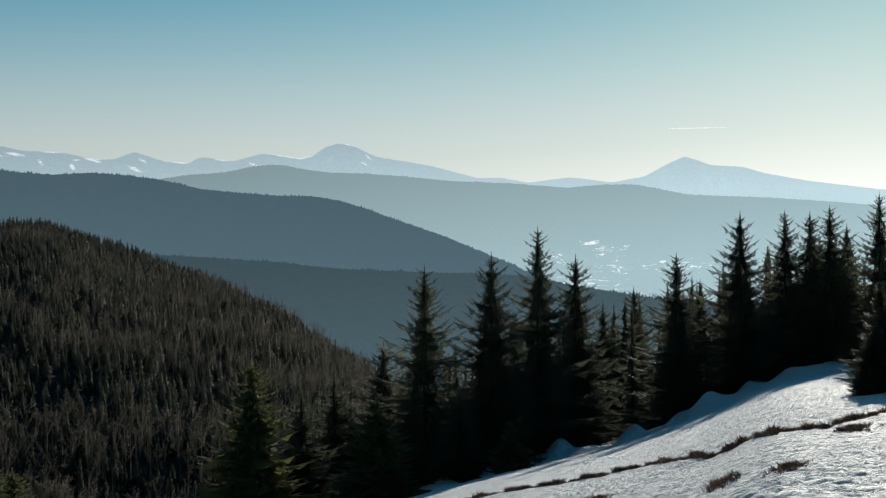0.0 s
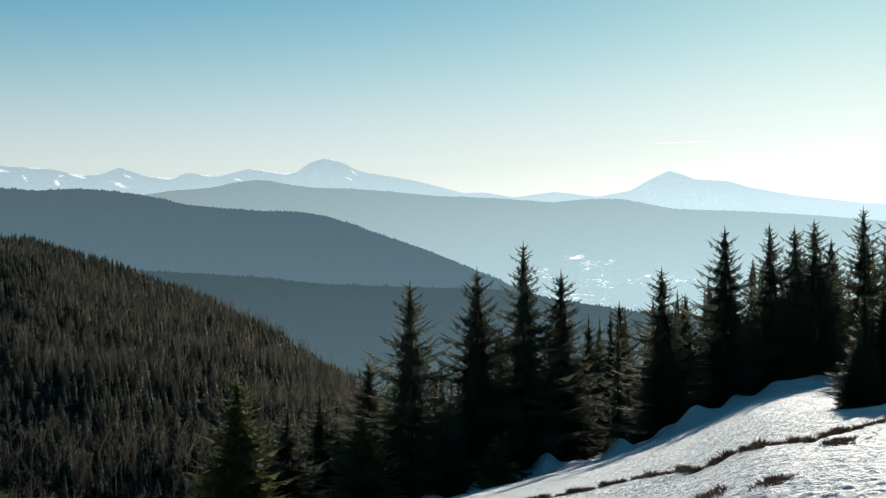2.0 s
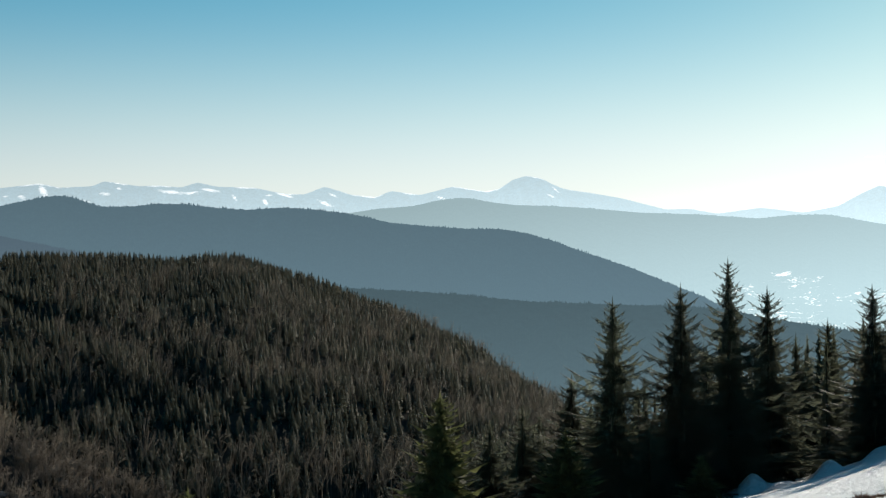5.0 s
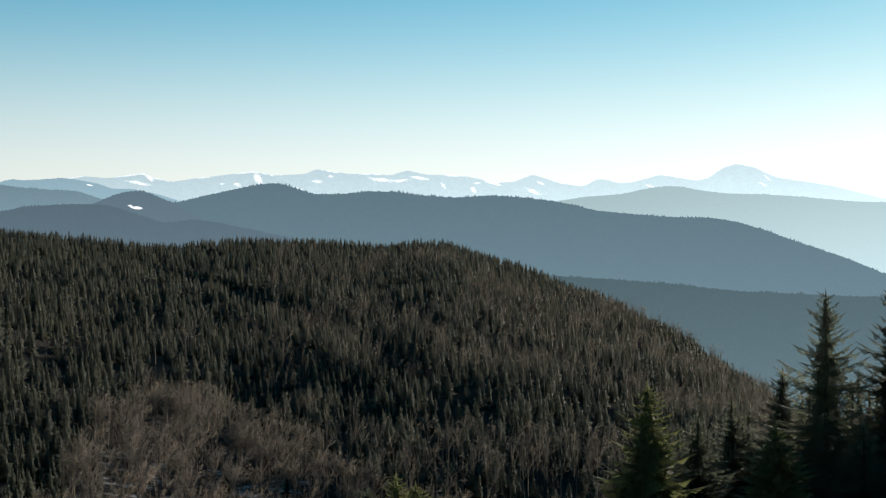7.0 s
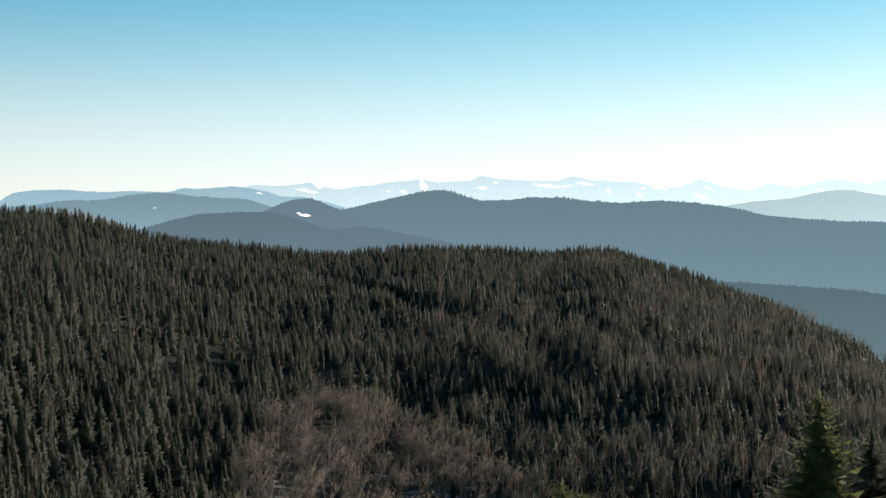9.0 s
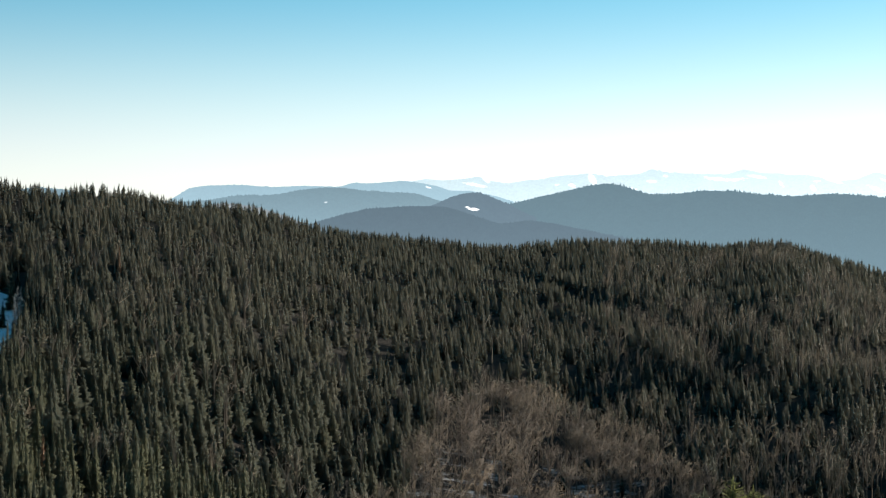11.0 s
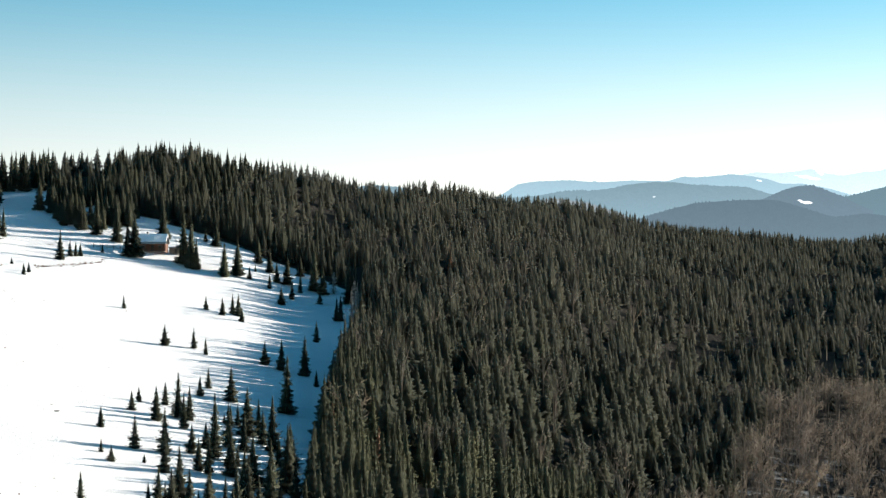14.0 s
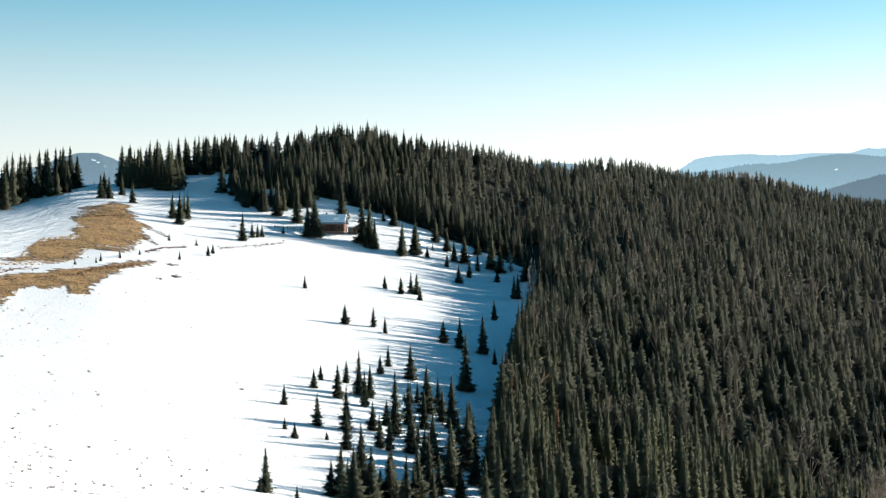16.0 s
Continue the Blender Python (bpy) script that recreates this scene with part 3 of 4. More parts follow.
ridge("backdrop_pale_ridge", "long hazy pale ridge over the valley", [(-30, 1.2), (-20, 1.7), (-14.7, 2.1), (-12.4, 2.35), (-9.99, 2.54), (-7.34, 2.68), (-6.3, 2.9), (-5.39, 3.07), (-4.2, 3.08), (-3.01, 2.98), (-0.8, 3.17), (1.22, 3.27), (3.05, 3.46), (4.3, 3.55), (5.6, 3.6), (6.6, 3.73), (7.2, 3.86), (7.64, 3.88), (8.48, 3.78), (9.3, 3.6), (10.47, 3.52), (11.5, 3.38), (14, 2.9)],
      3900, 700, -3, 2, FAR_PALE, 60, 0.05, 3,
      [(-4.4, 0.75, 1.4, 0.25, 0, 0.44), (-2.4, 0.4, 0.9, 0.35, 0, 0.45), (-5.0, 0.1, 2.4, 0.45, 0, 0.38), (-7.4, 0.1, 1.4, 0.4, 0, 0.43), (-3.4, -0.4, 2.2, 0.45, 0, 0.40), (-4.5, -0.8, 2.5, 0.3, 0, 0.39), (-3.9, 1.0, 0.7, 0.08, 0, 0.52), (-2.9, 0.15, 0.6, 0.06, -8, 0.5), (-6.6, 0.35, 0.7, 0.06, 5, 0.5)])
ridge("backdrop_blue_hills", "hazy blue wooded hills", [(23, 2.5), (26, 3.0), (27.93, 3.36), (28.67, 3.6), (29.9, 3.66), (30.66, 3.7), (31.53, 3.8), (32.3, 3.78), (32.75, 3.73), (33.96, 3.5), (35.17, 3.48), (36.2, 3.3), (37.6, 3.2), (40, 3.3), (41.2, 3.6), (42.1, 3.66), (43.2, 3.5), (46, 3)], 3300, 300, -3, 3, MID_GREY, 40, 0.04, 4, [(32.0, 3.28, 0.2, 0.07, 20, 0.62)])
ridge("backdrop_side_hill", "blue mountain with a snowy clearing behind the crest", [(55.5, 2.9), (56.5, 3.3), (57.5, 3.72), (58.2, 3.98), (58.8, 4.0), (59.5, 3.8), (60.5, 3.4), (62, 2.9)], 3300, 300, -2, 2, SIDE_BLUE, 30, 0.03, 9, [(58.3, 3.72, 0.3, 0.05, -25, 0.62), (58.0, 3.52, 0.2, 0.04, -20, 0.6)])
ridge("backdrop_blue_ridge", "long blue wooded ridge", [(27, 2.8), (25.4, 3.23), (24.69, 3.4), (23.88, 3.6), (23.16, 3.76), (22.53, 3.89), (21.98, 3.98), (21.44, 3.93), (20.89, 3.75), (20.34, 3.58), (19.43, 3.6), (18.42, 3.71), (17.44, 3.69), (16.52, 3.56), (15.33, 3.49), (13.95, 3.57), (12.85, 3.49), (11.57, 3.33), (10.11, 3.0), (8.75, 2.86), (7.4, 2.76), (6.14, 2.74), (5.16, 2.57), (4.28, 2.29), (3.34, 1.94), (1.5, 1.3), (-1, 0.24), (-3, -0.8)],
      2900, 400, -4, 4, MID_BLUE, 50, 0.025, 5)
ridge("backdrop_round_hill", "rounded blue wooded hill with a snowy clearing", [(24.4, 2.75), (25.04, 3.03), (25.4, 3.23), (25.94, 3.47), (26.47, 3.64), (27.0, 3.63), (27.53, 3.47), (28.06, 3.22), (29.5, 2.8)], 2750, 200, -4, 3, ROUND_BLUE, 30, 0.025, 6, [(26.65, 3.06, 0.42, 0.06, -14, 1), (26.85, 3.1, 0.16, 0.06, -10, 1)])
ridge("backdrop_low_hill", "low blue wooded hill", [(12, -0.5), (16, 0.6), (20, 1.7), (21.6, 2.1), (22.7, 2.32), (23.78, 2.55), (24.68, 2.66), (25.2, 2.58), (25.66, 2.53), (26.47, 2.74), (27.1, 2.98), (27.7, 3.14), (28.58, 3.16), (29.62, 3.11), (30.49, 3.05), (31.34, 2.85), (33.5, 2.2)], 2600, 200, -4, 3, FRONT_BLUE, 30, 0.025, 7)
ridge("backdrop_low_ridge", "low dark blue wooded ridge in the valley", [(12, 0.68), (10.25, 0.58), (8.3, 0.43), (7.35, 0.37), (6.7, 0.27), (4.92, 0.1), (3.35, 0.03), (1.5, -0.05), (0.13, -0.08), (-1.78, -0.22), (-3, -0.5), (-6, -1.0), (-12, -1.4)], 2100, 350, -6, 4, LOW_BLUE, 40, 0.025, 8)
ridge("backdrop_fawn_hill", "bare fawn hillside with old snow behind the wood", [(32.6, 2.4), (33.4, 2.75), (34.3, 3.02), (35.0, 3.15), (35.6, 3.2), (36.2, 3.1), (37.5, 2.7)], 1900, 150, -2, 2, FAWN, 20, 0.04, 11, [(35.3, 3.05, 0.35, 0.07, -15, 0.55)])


def vapour_trail(b0, e0, b1, e1, r=4600.0):
    """A thin high trail, thicker at its old end."""
    ends = [(-math.sin(radians(b)) * r, math.cos(radians(b)) * r, math.tan(radians(e)) * r) for b, e in ((b0, e0), (b1, e1))]
    a, c = np.array(ends[0]), np.array(ends[1])
    k = np.arange(8) / 8 * 2 * np.pi
    rows = []
    for t in np.linspace(0, 1, 12):
        w = 1.9 * math.sin(math.pi * min(1, 0.08 + t * 0.9)) ** 0.5 * (1 + 0.25 * math.sin(t * 23))
        p = a + (c - a) * t
        rows.append(np.stack([p[0] + 0 * k, p[1] + np.cos(k) * w, p[2] + np.sin(k) * w], -1))
    m, nt, b = material("vapour", 1.0, 0.0)
    b.inputs["Base Color"].default_value = (0.9, 0.9, 0.9, 1)
    # sunlight on the vapour is put in as white emission
    b.inputs["Emission Color"].default_value, b.inputs["Emission Strength"].default_value = (1, 0.98, 0.95, 1), 0.42
    me = mesh_object("backdrop_vapour_trail", np.concatenate(rows), grid_faces(12, 8, True), m)
    return tagged(new("backdrop_vapour_trail", me), "thin white vapour trail over the far ridge", "vapour trail", kind="structure")


vapour_trail(-6.69, 5.05, -8.75, 5.06)
vapour_trail(-14.7, 4.65, -16.0, 4.68)


# ---- trees ----
def part(name, me, parent, label=""):
    ob = new(name, me)
    ob.parent = parent
    return tagged(ob, label)


def trunk_arrays(h, r0, sides=7):
    k = np.arange(sides) / sides * 2 * np.pi
    hs = np.array([-0.6, 0.4, h * 0.5, h * 0.97])
    rs = np.array([r0 * 1.3, r0, r0 * 0.55, 0.015])
    v = np.concatenate([np.stack([np.cos(k) * r, np.sin(k) * r, np.full(sides, z)], -1) for z, r in zip(hs, rs)])
    q = grid_faces(4, sides, True)
    f = np.concatenate([q[:, [0, 1, 2]], q[:, [0, 2, 3]]])
    return v, f


def ragged_spruce(rng, tiers, sides, girth=0.15, core=6):
    """A small spruce, one unit high: tiers of short roof-shaped boughs round a dense heart; returns triangles."""
    tri = []
    for k in range(tiers):
        u = (k + rng.uniform(-0.25, 0.25)) / tiers
        z = 0.05 + 0.88 * u
        rad = (1.22 * girth * (1 - u) ** 0.95 + 0.01) * rng.uniform(0.8, 1.15)
        n = max(4, round(sides * (1 - 0.4 * u)))
        off = rng.random() * 6
        for i in range(n):
            a = off + i * 6.283 / n + rng.normal(0, 0.25)
            l = rad * rng.uniform(0.6, 1.3)
            w = l * rng.uniform(0.22, 0.42)
            z0 = z + rng.normal(0, 0.25 / tiers)
            d, s = np.array([math.cos(a), math.sin(a), 0]), np.array([-math.sin(a), math.cos(a), 0])
            root = np.array([0, 0, z0 + 0.8 / tiers])
            tip = d * l + np.array([0, 0, z0 + 0.05 * l])
            left, right = d * l * 0.6 + s * w + np.array([0, 0, z0 - 0.3 * l]), d * l * 0.6 - s * w + np.array([0, 0, z0 - 0.3 * l])
            tri += [(root, tip, left), (root, right, tip)]
    rings = [(0.02, girth * 0.72), (0.45, girth * 0.42), (0.9, 0.004)]
    for (z0, g0), (z1, g1) in zip(rings, rings[1:]):
        for i in range(core):
            p = [np.array([math.cos(k * 6.2832 / core) * g, math.sin(k * 6.2832 / core) * g, z]) for k, g, z in ((i, g0, z0), (i + 1, g0, z0), (i + 1, g1, z1), (i, g1, z1))]
            tri += [(p[0], p[1], p[2]), (p[0], p[2], p[3])]
    s = 0.013
    tri.append((np.array([s, 0, 0.86]), np.array([-s, 0, 0.86]), np.array([0, 0, 1.0])))
    tri.append((np.array([0, s, 0.86]), np.array([0, -s, 0.86]), np.array([0, 0, 1.0])))
    return np.array(tri)


def spruce_crown(rng, h, width, whorls, per, blades, low=0.03, heart=0.0, taper=0.8):
    """Whorls of boughs that sag and turn up at their ends, each with slim side twigs; a long bare leader; returns triangles."""
    tri = []
    zs = low * h + (h * 0.94 - low * h) * np.linspace(0, 1, whorls) ** 0.9
    for z in zs:
        z = z + rng.normal(0, 0.25) * h / whorls
        u = min(0.97, max(0.0, z / h))
        reach = width * (1 - u) ** taper * (0.62 + 0.38 * min(1, (u + 0.02) / 0.12)) * rng.uniform(0.72, 1.12) + 0.07
        n = max(4, int(per * (0.45 + 0.55 * (1 - u))))
        off = rng.random() * 6.28
        for i in range(n):
            if rng.random() < 0.07:
                continue
            a = off + i * 6.283 / n + rng.normal(0, 0.3)
            l = reach * rng.uniform(0.52, 1.18)
            rise = 0.5 * u ** 1.6 - 0.34 * (1 - u) + rng.normal(0, 0.09)
            tipup = 0.16 + 0.2 * rng.random()
            da = np.array([math.cos(a), math.sin(a)])
            sa = np.array([-da[1], da[0]])
            zz = z + rng.normal(0, 0.3 * h / whorls)

            def at(t):
                return np.array([*(da * l * t), zz + l * (rise * t + tipup * t * t)])
            nb = max(2, int(blades * (0.4 + 0.6 * l / width)))
            w = 0.25 * l / nb + 0.024
            for j in range(nb):
                t0 = 0.14 + 0.82 * j / nb
                p, q = at(t0), at(min(1.05, t0 + 0.2))
                span = l * (0.30 * (1 - t0) + 0.10)
                back, fore = np.array([*(p[:2] - da * w), p[2] - 0.02]), np.array([*(p[:2] + da * w), p[2] + 0.02])
                for s in (-1, 1):
                    tip = np.array([*(q[:2] + sa * s * span * rng.uniform(0.6, 1.2)), q[2] - span * rng.uniform(0.0, 0.6)])
                    tri.append((back, fore, tip))
            e0, e1, e2 = at(0.0), at(0.7), at(1.1)
            w = 0.04 * l + 0.018
            side = np.array([*(sa * w), 0])
            tri.append((e1 + side, e1 - side, e2))
            tri.append((e0 + [0, 0, 0.03], e0 - [0, 0, 0.03], e1))
            # twigs that hang below the bough
            for t1, t2, drop in ((0.05, 0.4, 0.20), (0.35, 0.65, 0.15), (0.6, 0.9, 0.09)):
                m1, m2 = at(t1), at(t2)
                tri.append((m1, m2, np.array([*((m1 + m2)[:2] / 2 + sa * l * rng.normal(0, 0.08)), min(m1[2], m2[2]) - drop * l * rng.uniform(0.6, 1.2)])))
    if heart:
        tri += [tuple(p * h for p in t) for t in ragged_spruce(rng, 13, 9, heart * width / h)]
    for s in range(3):
        a = s * 2.1
        c = np.array([0.035 * math.cos(a), 0.035 * math.sin(a), 0])
        tri.append((c + [0, 0, h * 0.9], [0, 0, h * 0.9] - c, np.array([0, 0, h * 1.0])))
    for s in range(5):
        a, z = s * 1.3, h * (0.945 + 0.008 * (s % 3))
        d = np.array([math.cos(a), math.sin(a), 0.35]) * h * 0.02
        tri.append((np.array([0, 0, z - 0.02]), np.array([0, 0, z + 0.03]), np.array([0, 0, z]) + d))
    return np.array(tri)


def tri_mesh(name, tri, mat, soft=None, tone=None):
    v = tri.reshape(-1, 3)
    me = mesh_object(name, v, np.arange(len(v)).reshape(-1, 3), mat, soft is not None)
    if soft is not None:
        me.attributes.new("custom_normal", "FLOAT_VECTOR", "POINT").data.foreach_set("vector", soft.astype(np.float32).ravel())
    if tone is not None:
        me.attributes.new("tone", "FLOAT", "POINT").data.foreach_set("value", tone.astype(np.float32))
    return me


def soft_normals(tri, rise):
    """Normals that lean outwards and up like the mass of needles, with a share of each blade's own."""
    n = tri.reshape(-1, 3) * [1, 1, 0]
    n = n / (np.linalg.norm(n, axis=1, keepdims=True) + 0.01) + [0, 0, rise]
    flat = np.cross(tri[:, 1] - tri[:, 0], tri[:, 2] - tri[:, 0])
    flat = np.repeat(flat / (np.linalg.norm(flat, axis=1, keepdims=True) + 1e-9), 3, 0)
    n = n + 0.5 * flat * np.sign(flat[:, 2:] + 1e-6)
    return n / np.linalg.norm(n, axis=1, keepdims=True)


def spruce(rng, h, width, whorls, per, blades, label, group, heart=0.0, taper=0.95, soft=True, mat=None):
    root = tagged(new("spruce_tree"), label, "tree", group)
    v, f = trunk_arrays(h, 0.014 * h + 0.02)
    part("trunk", mesh_object("trunk", v, f, BARK), root)
    tri = spruce_crown(rng, h, width, whorls, per, blades, heart=heart, taper=taper)
    part("crown", tri_mesh("crown", tri, mat or NEEDLE, soft_normals(tri, 0.9) if soft else None), root)
    return root


def scaled(p, turn, s, sz):
    return Matrix.Translation(p) @ Matrix.Rotation(turn, 4, "Z") @ Matrix.Diagonal((s, s, sz, 1))


rng = np.random.default_rng(5)
BIG = [spruce(rng, 13.0, w, 36, 13, 13, "tall dark green spruce standing at the snow's edge", "spruces at the snow's edge", 0.36, 0.8, False) for w in (3.7, 4.1, 3.4, 3.8)]
FULL = [spruce(rng, 13.0, w, 38, 15, 13, "broad spruce below the snow slope in sunlit olive green", "spruces at the snow's edge", 0.55, 0.8, False, SUNLIT_NEEDLE) for w in (3.3, 3.6)]
MIDDLE = [spruce(rng, 13.0, w, 20, 9, 5, "dark spruce in the thicket behind the snow slope", "thicket behind the snow slope", 0.3, 0.85, False) for w in (3.3, 3.7, 3.0)]

# bearing, distance and the elevation of the tip for each tree at the snow's edge
FRONT = [(2.16, 86, 0.42), (-0.26, 89, 0.87), (-1.94, 92, 1.78), (-3.29, 96, 0.75), (-6.88, 104, 0.76), (-9.13, 108, 2.21), (-10.69, 112, 2.24), (-11.55, 116, 2.17),
         (-12.23, 113, 2.36), (-12.8, 120, 1.7), (-13.91, 112, 2.79), (-5.36, 125, -0.45), (-7.71, 112, -0.2), (3.66, 97, -2.36), (5.43, 95, -3.46), (-4.25, 118, -1.19),
         (-15.2, 114, 3.4), (0.9, 82, -4.2), (6.6, 84, -4.0), (18.4, 74, -6.6)]


def plant(models, count, b, r, tip_el, squeeze=1.0):
    x, y, z = spot(b, r)
    h = math.tan(math.radians(tip_el)) * r - z
    src = models[count % len(models)]
    fresh = src.matrix_basis == Matrix()
    s = h / 13.0
    m = scaled((x, y, z - 0.15), rng.random() * 6.28, s ** 0.7 * squeeze, s)
    if fresh:
        src.matrix_basis = m
        return src
    made = copy_thing(src, Matrix())
    made.matrix_basis = m
    return made


for i, (b, r, el) in enumerate(FRONT):
    plant(BIG, i, b, r, el, 1.2 if b < 3 else 1.5)
for i, (b, r, el) in enumerate([(8.39, 78, -2.92), (3.9, 76, -4.3), (-0.9, 80, -5.2), (17.4, 72, -6.2), (16.7, 70, -6.5)]):
    plant(FULL, i, b, r, el, 1.5)
LIMIT_B = [-16, -10, -7.5, -5, -2, 0, 2, 4, 6, 9, 14, 20, 26]
LIMIT_EL = [1.8, 1.0, 0.1, -0.9, -0.7, -1.7, -2.9, -3.6, -4.0, -4.8, -6.0, -6.8, -7.0]
for i in range(160):
    b = rng.uniform(-16, 9)
    r = rng.uniform(1.02, 1.6) * np.interp(b, [-16, -9, 2, 9], [114, 112, 92, 90])
    el = np.interp(b, LIMIT_B, LIMIT_EL) - abs(rng.normal(0, 1.0))
    if math.tan(math.radians(el)) * r - spot(b, r)[2] > 3.5:
        plant(MIDDLE, i, b, r, el, 1.1)


# ---- the wood on the far hillside ----
def scatter(name, label, models, bs, rs, hs, widths, mat, category, sink=0.3, soft=0.0):
    """Many trees or tufts as one mesh; soft: how far their normals rise above the level."""
    chunks, bows, tones = [], [], []
    x, y = -np.sin(np.radians(bs)) * rs, np.cos(np.radians(bs)) * rs
    z = top_of_snow(x, y) - sink
    turn, own = rng.random(len(bs)) * 6.283, rng.uniform(0.03, 1.0, len(bs))
    which = rng.integers(0, len(models), len(bs))
    for k, model in enumerate(models):
        i = np.nonzero(which == k)[0]
        c, s = np.cos(turn[i])[:, None, None], np.sin(turn[i])[:, None, None]
        px, py, pz = model[None, ..., 0], model[None, ..., 1], model[None, ..., 2]
        w, h = widths[i][:, None, None], hs[i][:, None, None]
        chunks.append(np.stack([(px * c - py * s) * w + x[i][:, None, None], (px * s + py * c) * w + y[i][:, None, None], pz * h + z[i][:, None, None]], -1).reshape(-1, 3, 3))
        tones.append(np.repeat(own[i], model.shape[0] * 3))
        if soft:
            n = np.stack([(px * c - py * s), (px * s + py * c), 0 * px + 0 * c], -1).reshape(-1, 3)
            n = n / (np.linalg.norm(n, axis=1, keepdims=True) + 0.01)
            n[:, 2] = soft
            t = chunks[-1]
            flat = np.cross(t[:, 1] - t[:, 0], t[:, 2] - t[:, 0])
            flat = np.repeat(flat / (np.linalg.norm(flat, axis=1, keepdims=True) + 1e-9), 3, 0)
            flat *= np.sign(flat[:, 2:] + 1e-6)
            n = n + 0.25 * flat
            bows.append(n / np.linalg.norm(n, axis=1, keepdims=True))
    me = tri_mesh(name, np.concatenate(chunks), mat, np.concatenate(bows) if soft else None, np.concatenate(tones))
    return tagged(new(name, me), label, category, kind="stuff")


def wood_spots(n, b0, b1, r0, r1):
    b = rng.uniform(b0, b1, n)
    r = np.sqrt(rng.uniform(r0 ** 2, r1 ** 2, n))
    return b, r


def brown(b, r, tall=13.0):
    """Where the leafless stand lies: below an outline given by the bearing and the elevation of its crowns."""
    x, y = -np.sin(np.radians(b)) * r, np.cos(np.radians(b)) * r
    el = np.degrees(np.arctan2(height(x, y) + tall, r))
    top = np.interp(b, [14, 15.4, 18.2, 19.55, 22.4, 24.1, 26.4, 27.3, 28.1, 28.95, 30.7, 31.5], [-7.2, -6.45, -5.35, -4.85, -3.75, -2.92, -2.5, -2.7, -3.5, -5.0, -6.6, -9.5])
    return (b > 14) & (b < 31.5) & (el < top + 0.7 * (patchy(x, y, 22, 51) - 0.5) + 0.25 * (patchy(x, y, 7, 52) - 0.5))


NEAR = [spruce_crown(rng, 12.0, w, 18, 9, 4, heart=0.5, taper=0.9) / 12.0 for w in (2.3, 2.6, 2.9, 2.1)]
CLOSE = [ragged_spruce(rng, 14, 9, g * 0.9) for g in (0.2, 0.22, 0.18, 0.24, 0.21, 0.19, 0.22, 0.24)]
SMALL = [ragged_spruce(rng, 8, 7, g * 0.9, 5) for g in (0.2, 0.22, 0.19, 0.24, 0.21, 0.2)]
TINY = [ragged_spruce(rng, 4, 5, g, 4) for g in (0.21, 0.23, 0.2, 0.25, 0.22, 0.21)]
b, r = wood_spots(26500, 3, 56, 185, 1340)
b2, r2 = wood_spots(1700, 17, 45, 150, 480)
b, r = np.concatenate([b, b2]), np.concatenate([r, r2])
keep = in_wood(b, r) & (~brown(b, r) | (rng.random(len(b)) < 0.05)) & (rng.random(len(b)) < np.interp(r, [240, 330, 500, 800, 1100], [0.62, 0.66, 0.85, 0.85, 0.8]))
b, r = b[keep], r[keep]
h = rng.uniform(10.5, 17, len(b)) * (0.88 + 0.12 * np.sin(b * 1.7 + r * 0.02)) * np.interp(r, [210, 300, 450, 700, 1100], [0.68, 0.78, 0.76, 0.70, 0.64])
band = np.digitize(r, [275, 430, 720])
# each band takes its needle copy; light on the farther stands is in the colour
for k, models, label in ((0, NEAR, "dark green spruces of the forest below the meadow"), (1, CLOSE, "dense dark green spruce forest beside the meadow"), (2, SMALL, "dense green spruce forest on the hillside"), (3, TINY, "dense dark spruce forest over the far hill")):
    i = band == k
    scatter("spruce_wood", label, models, b[i], r[i], h[i], h[i] * rng.uniform(0.9, 1.3, i.sum()), (NEEDLE, TONED_NEEDLE, FAR_LIT_NEEDLE, FAR_LIT_NEEDLE)[k], "forest", soft=(1.2, 1.8, 2.8, 3.2)[k])


def bare_tree(rng, limbs, twigs):
    """A leafless round crown, one unit high: trunk, spreading limbs and a haze of short twigs; returns triangles."""
    tri = []

    def sliver(p, q, w):
        d = q - p
        s = np.cross(d, rng.normal(0, 1, 3))
        s = s / (np.linalg.norm(s) + 1e-9) * w
        tri.append((p - s, p + s, q))
    for a in (0, 1.57):
        s = np.array([math.cos(a), math.sin(a), 0]) * 0.014
        tri.append((-s, s, np.array([0, 0, 0.8])))
    ends = []
    for k in range(limbs):
        a, out, z0 = rng.random() * 6.283, 0.3 * math.sqrt(rng.random()), rng.uniform(0.28, 0.55)
        rise = 0.5 + 0.46 * math.sqrt(max(0.0, 1 - (out / 0.32) ** 2)) * rng.uniform(0.55, 1.0)
        q = np.array([math.cos(a) * out, math.sin(a) * out, max(rise, z0 + 0.08)])
        sliver(np.array([0, 0, z0]), q, 0.006)
        ends.append((np.array([0, 0, z0]), q))
    for k in range(twigs):
        p0, q0 = ends[int(rng.integers(len(ends)))]
        p = p0 + (q0 - p0) * rng.uniform(0.5, 1.0)
        v = np.array([p[0] * 1.2, p[1] * 1.2, 0.16]) + rng.normal(0, 0.2, 3)
        v = v / (np.linalg.norm(v) + 1e-9) * rng.uniform(0.04, 0.11)
        sliver(p, p + v, 0.0042)
    return np.array(tri)


BARE = [bare_tree(rng, 16, 150) for _ in range(6)]
b, r = wood_spots(5200, 14, 31.5, 240, 900)
keep = in_wood(b, r) & brown(b, r) & ((r > 430) | (rng.random(len(b)) < 0.85))
b, r = b[keep], r[keep]
h = rng.uniform(10, 15, len(b))
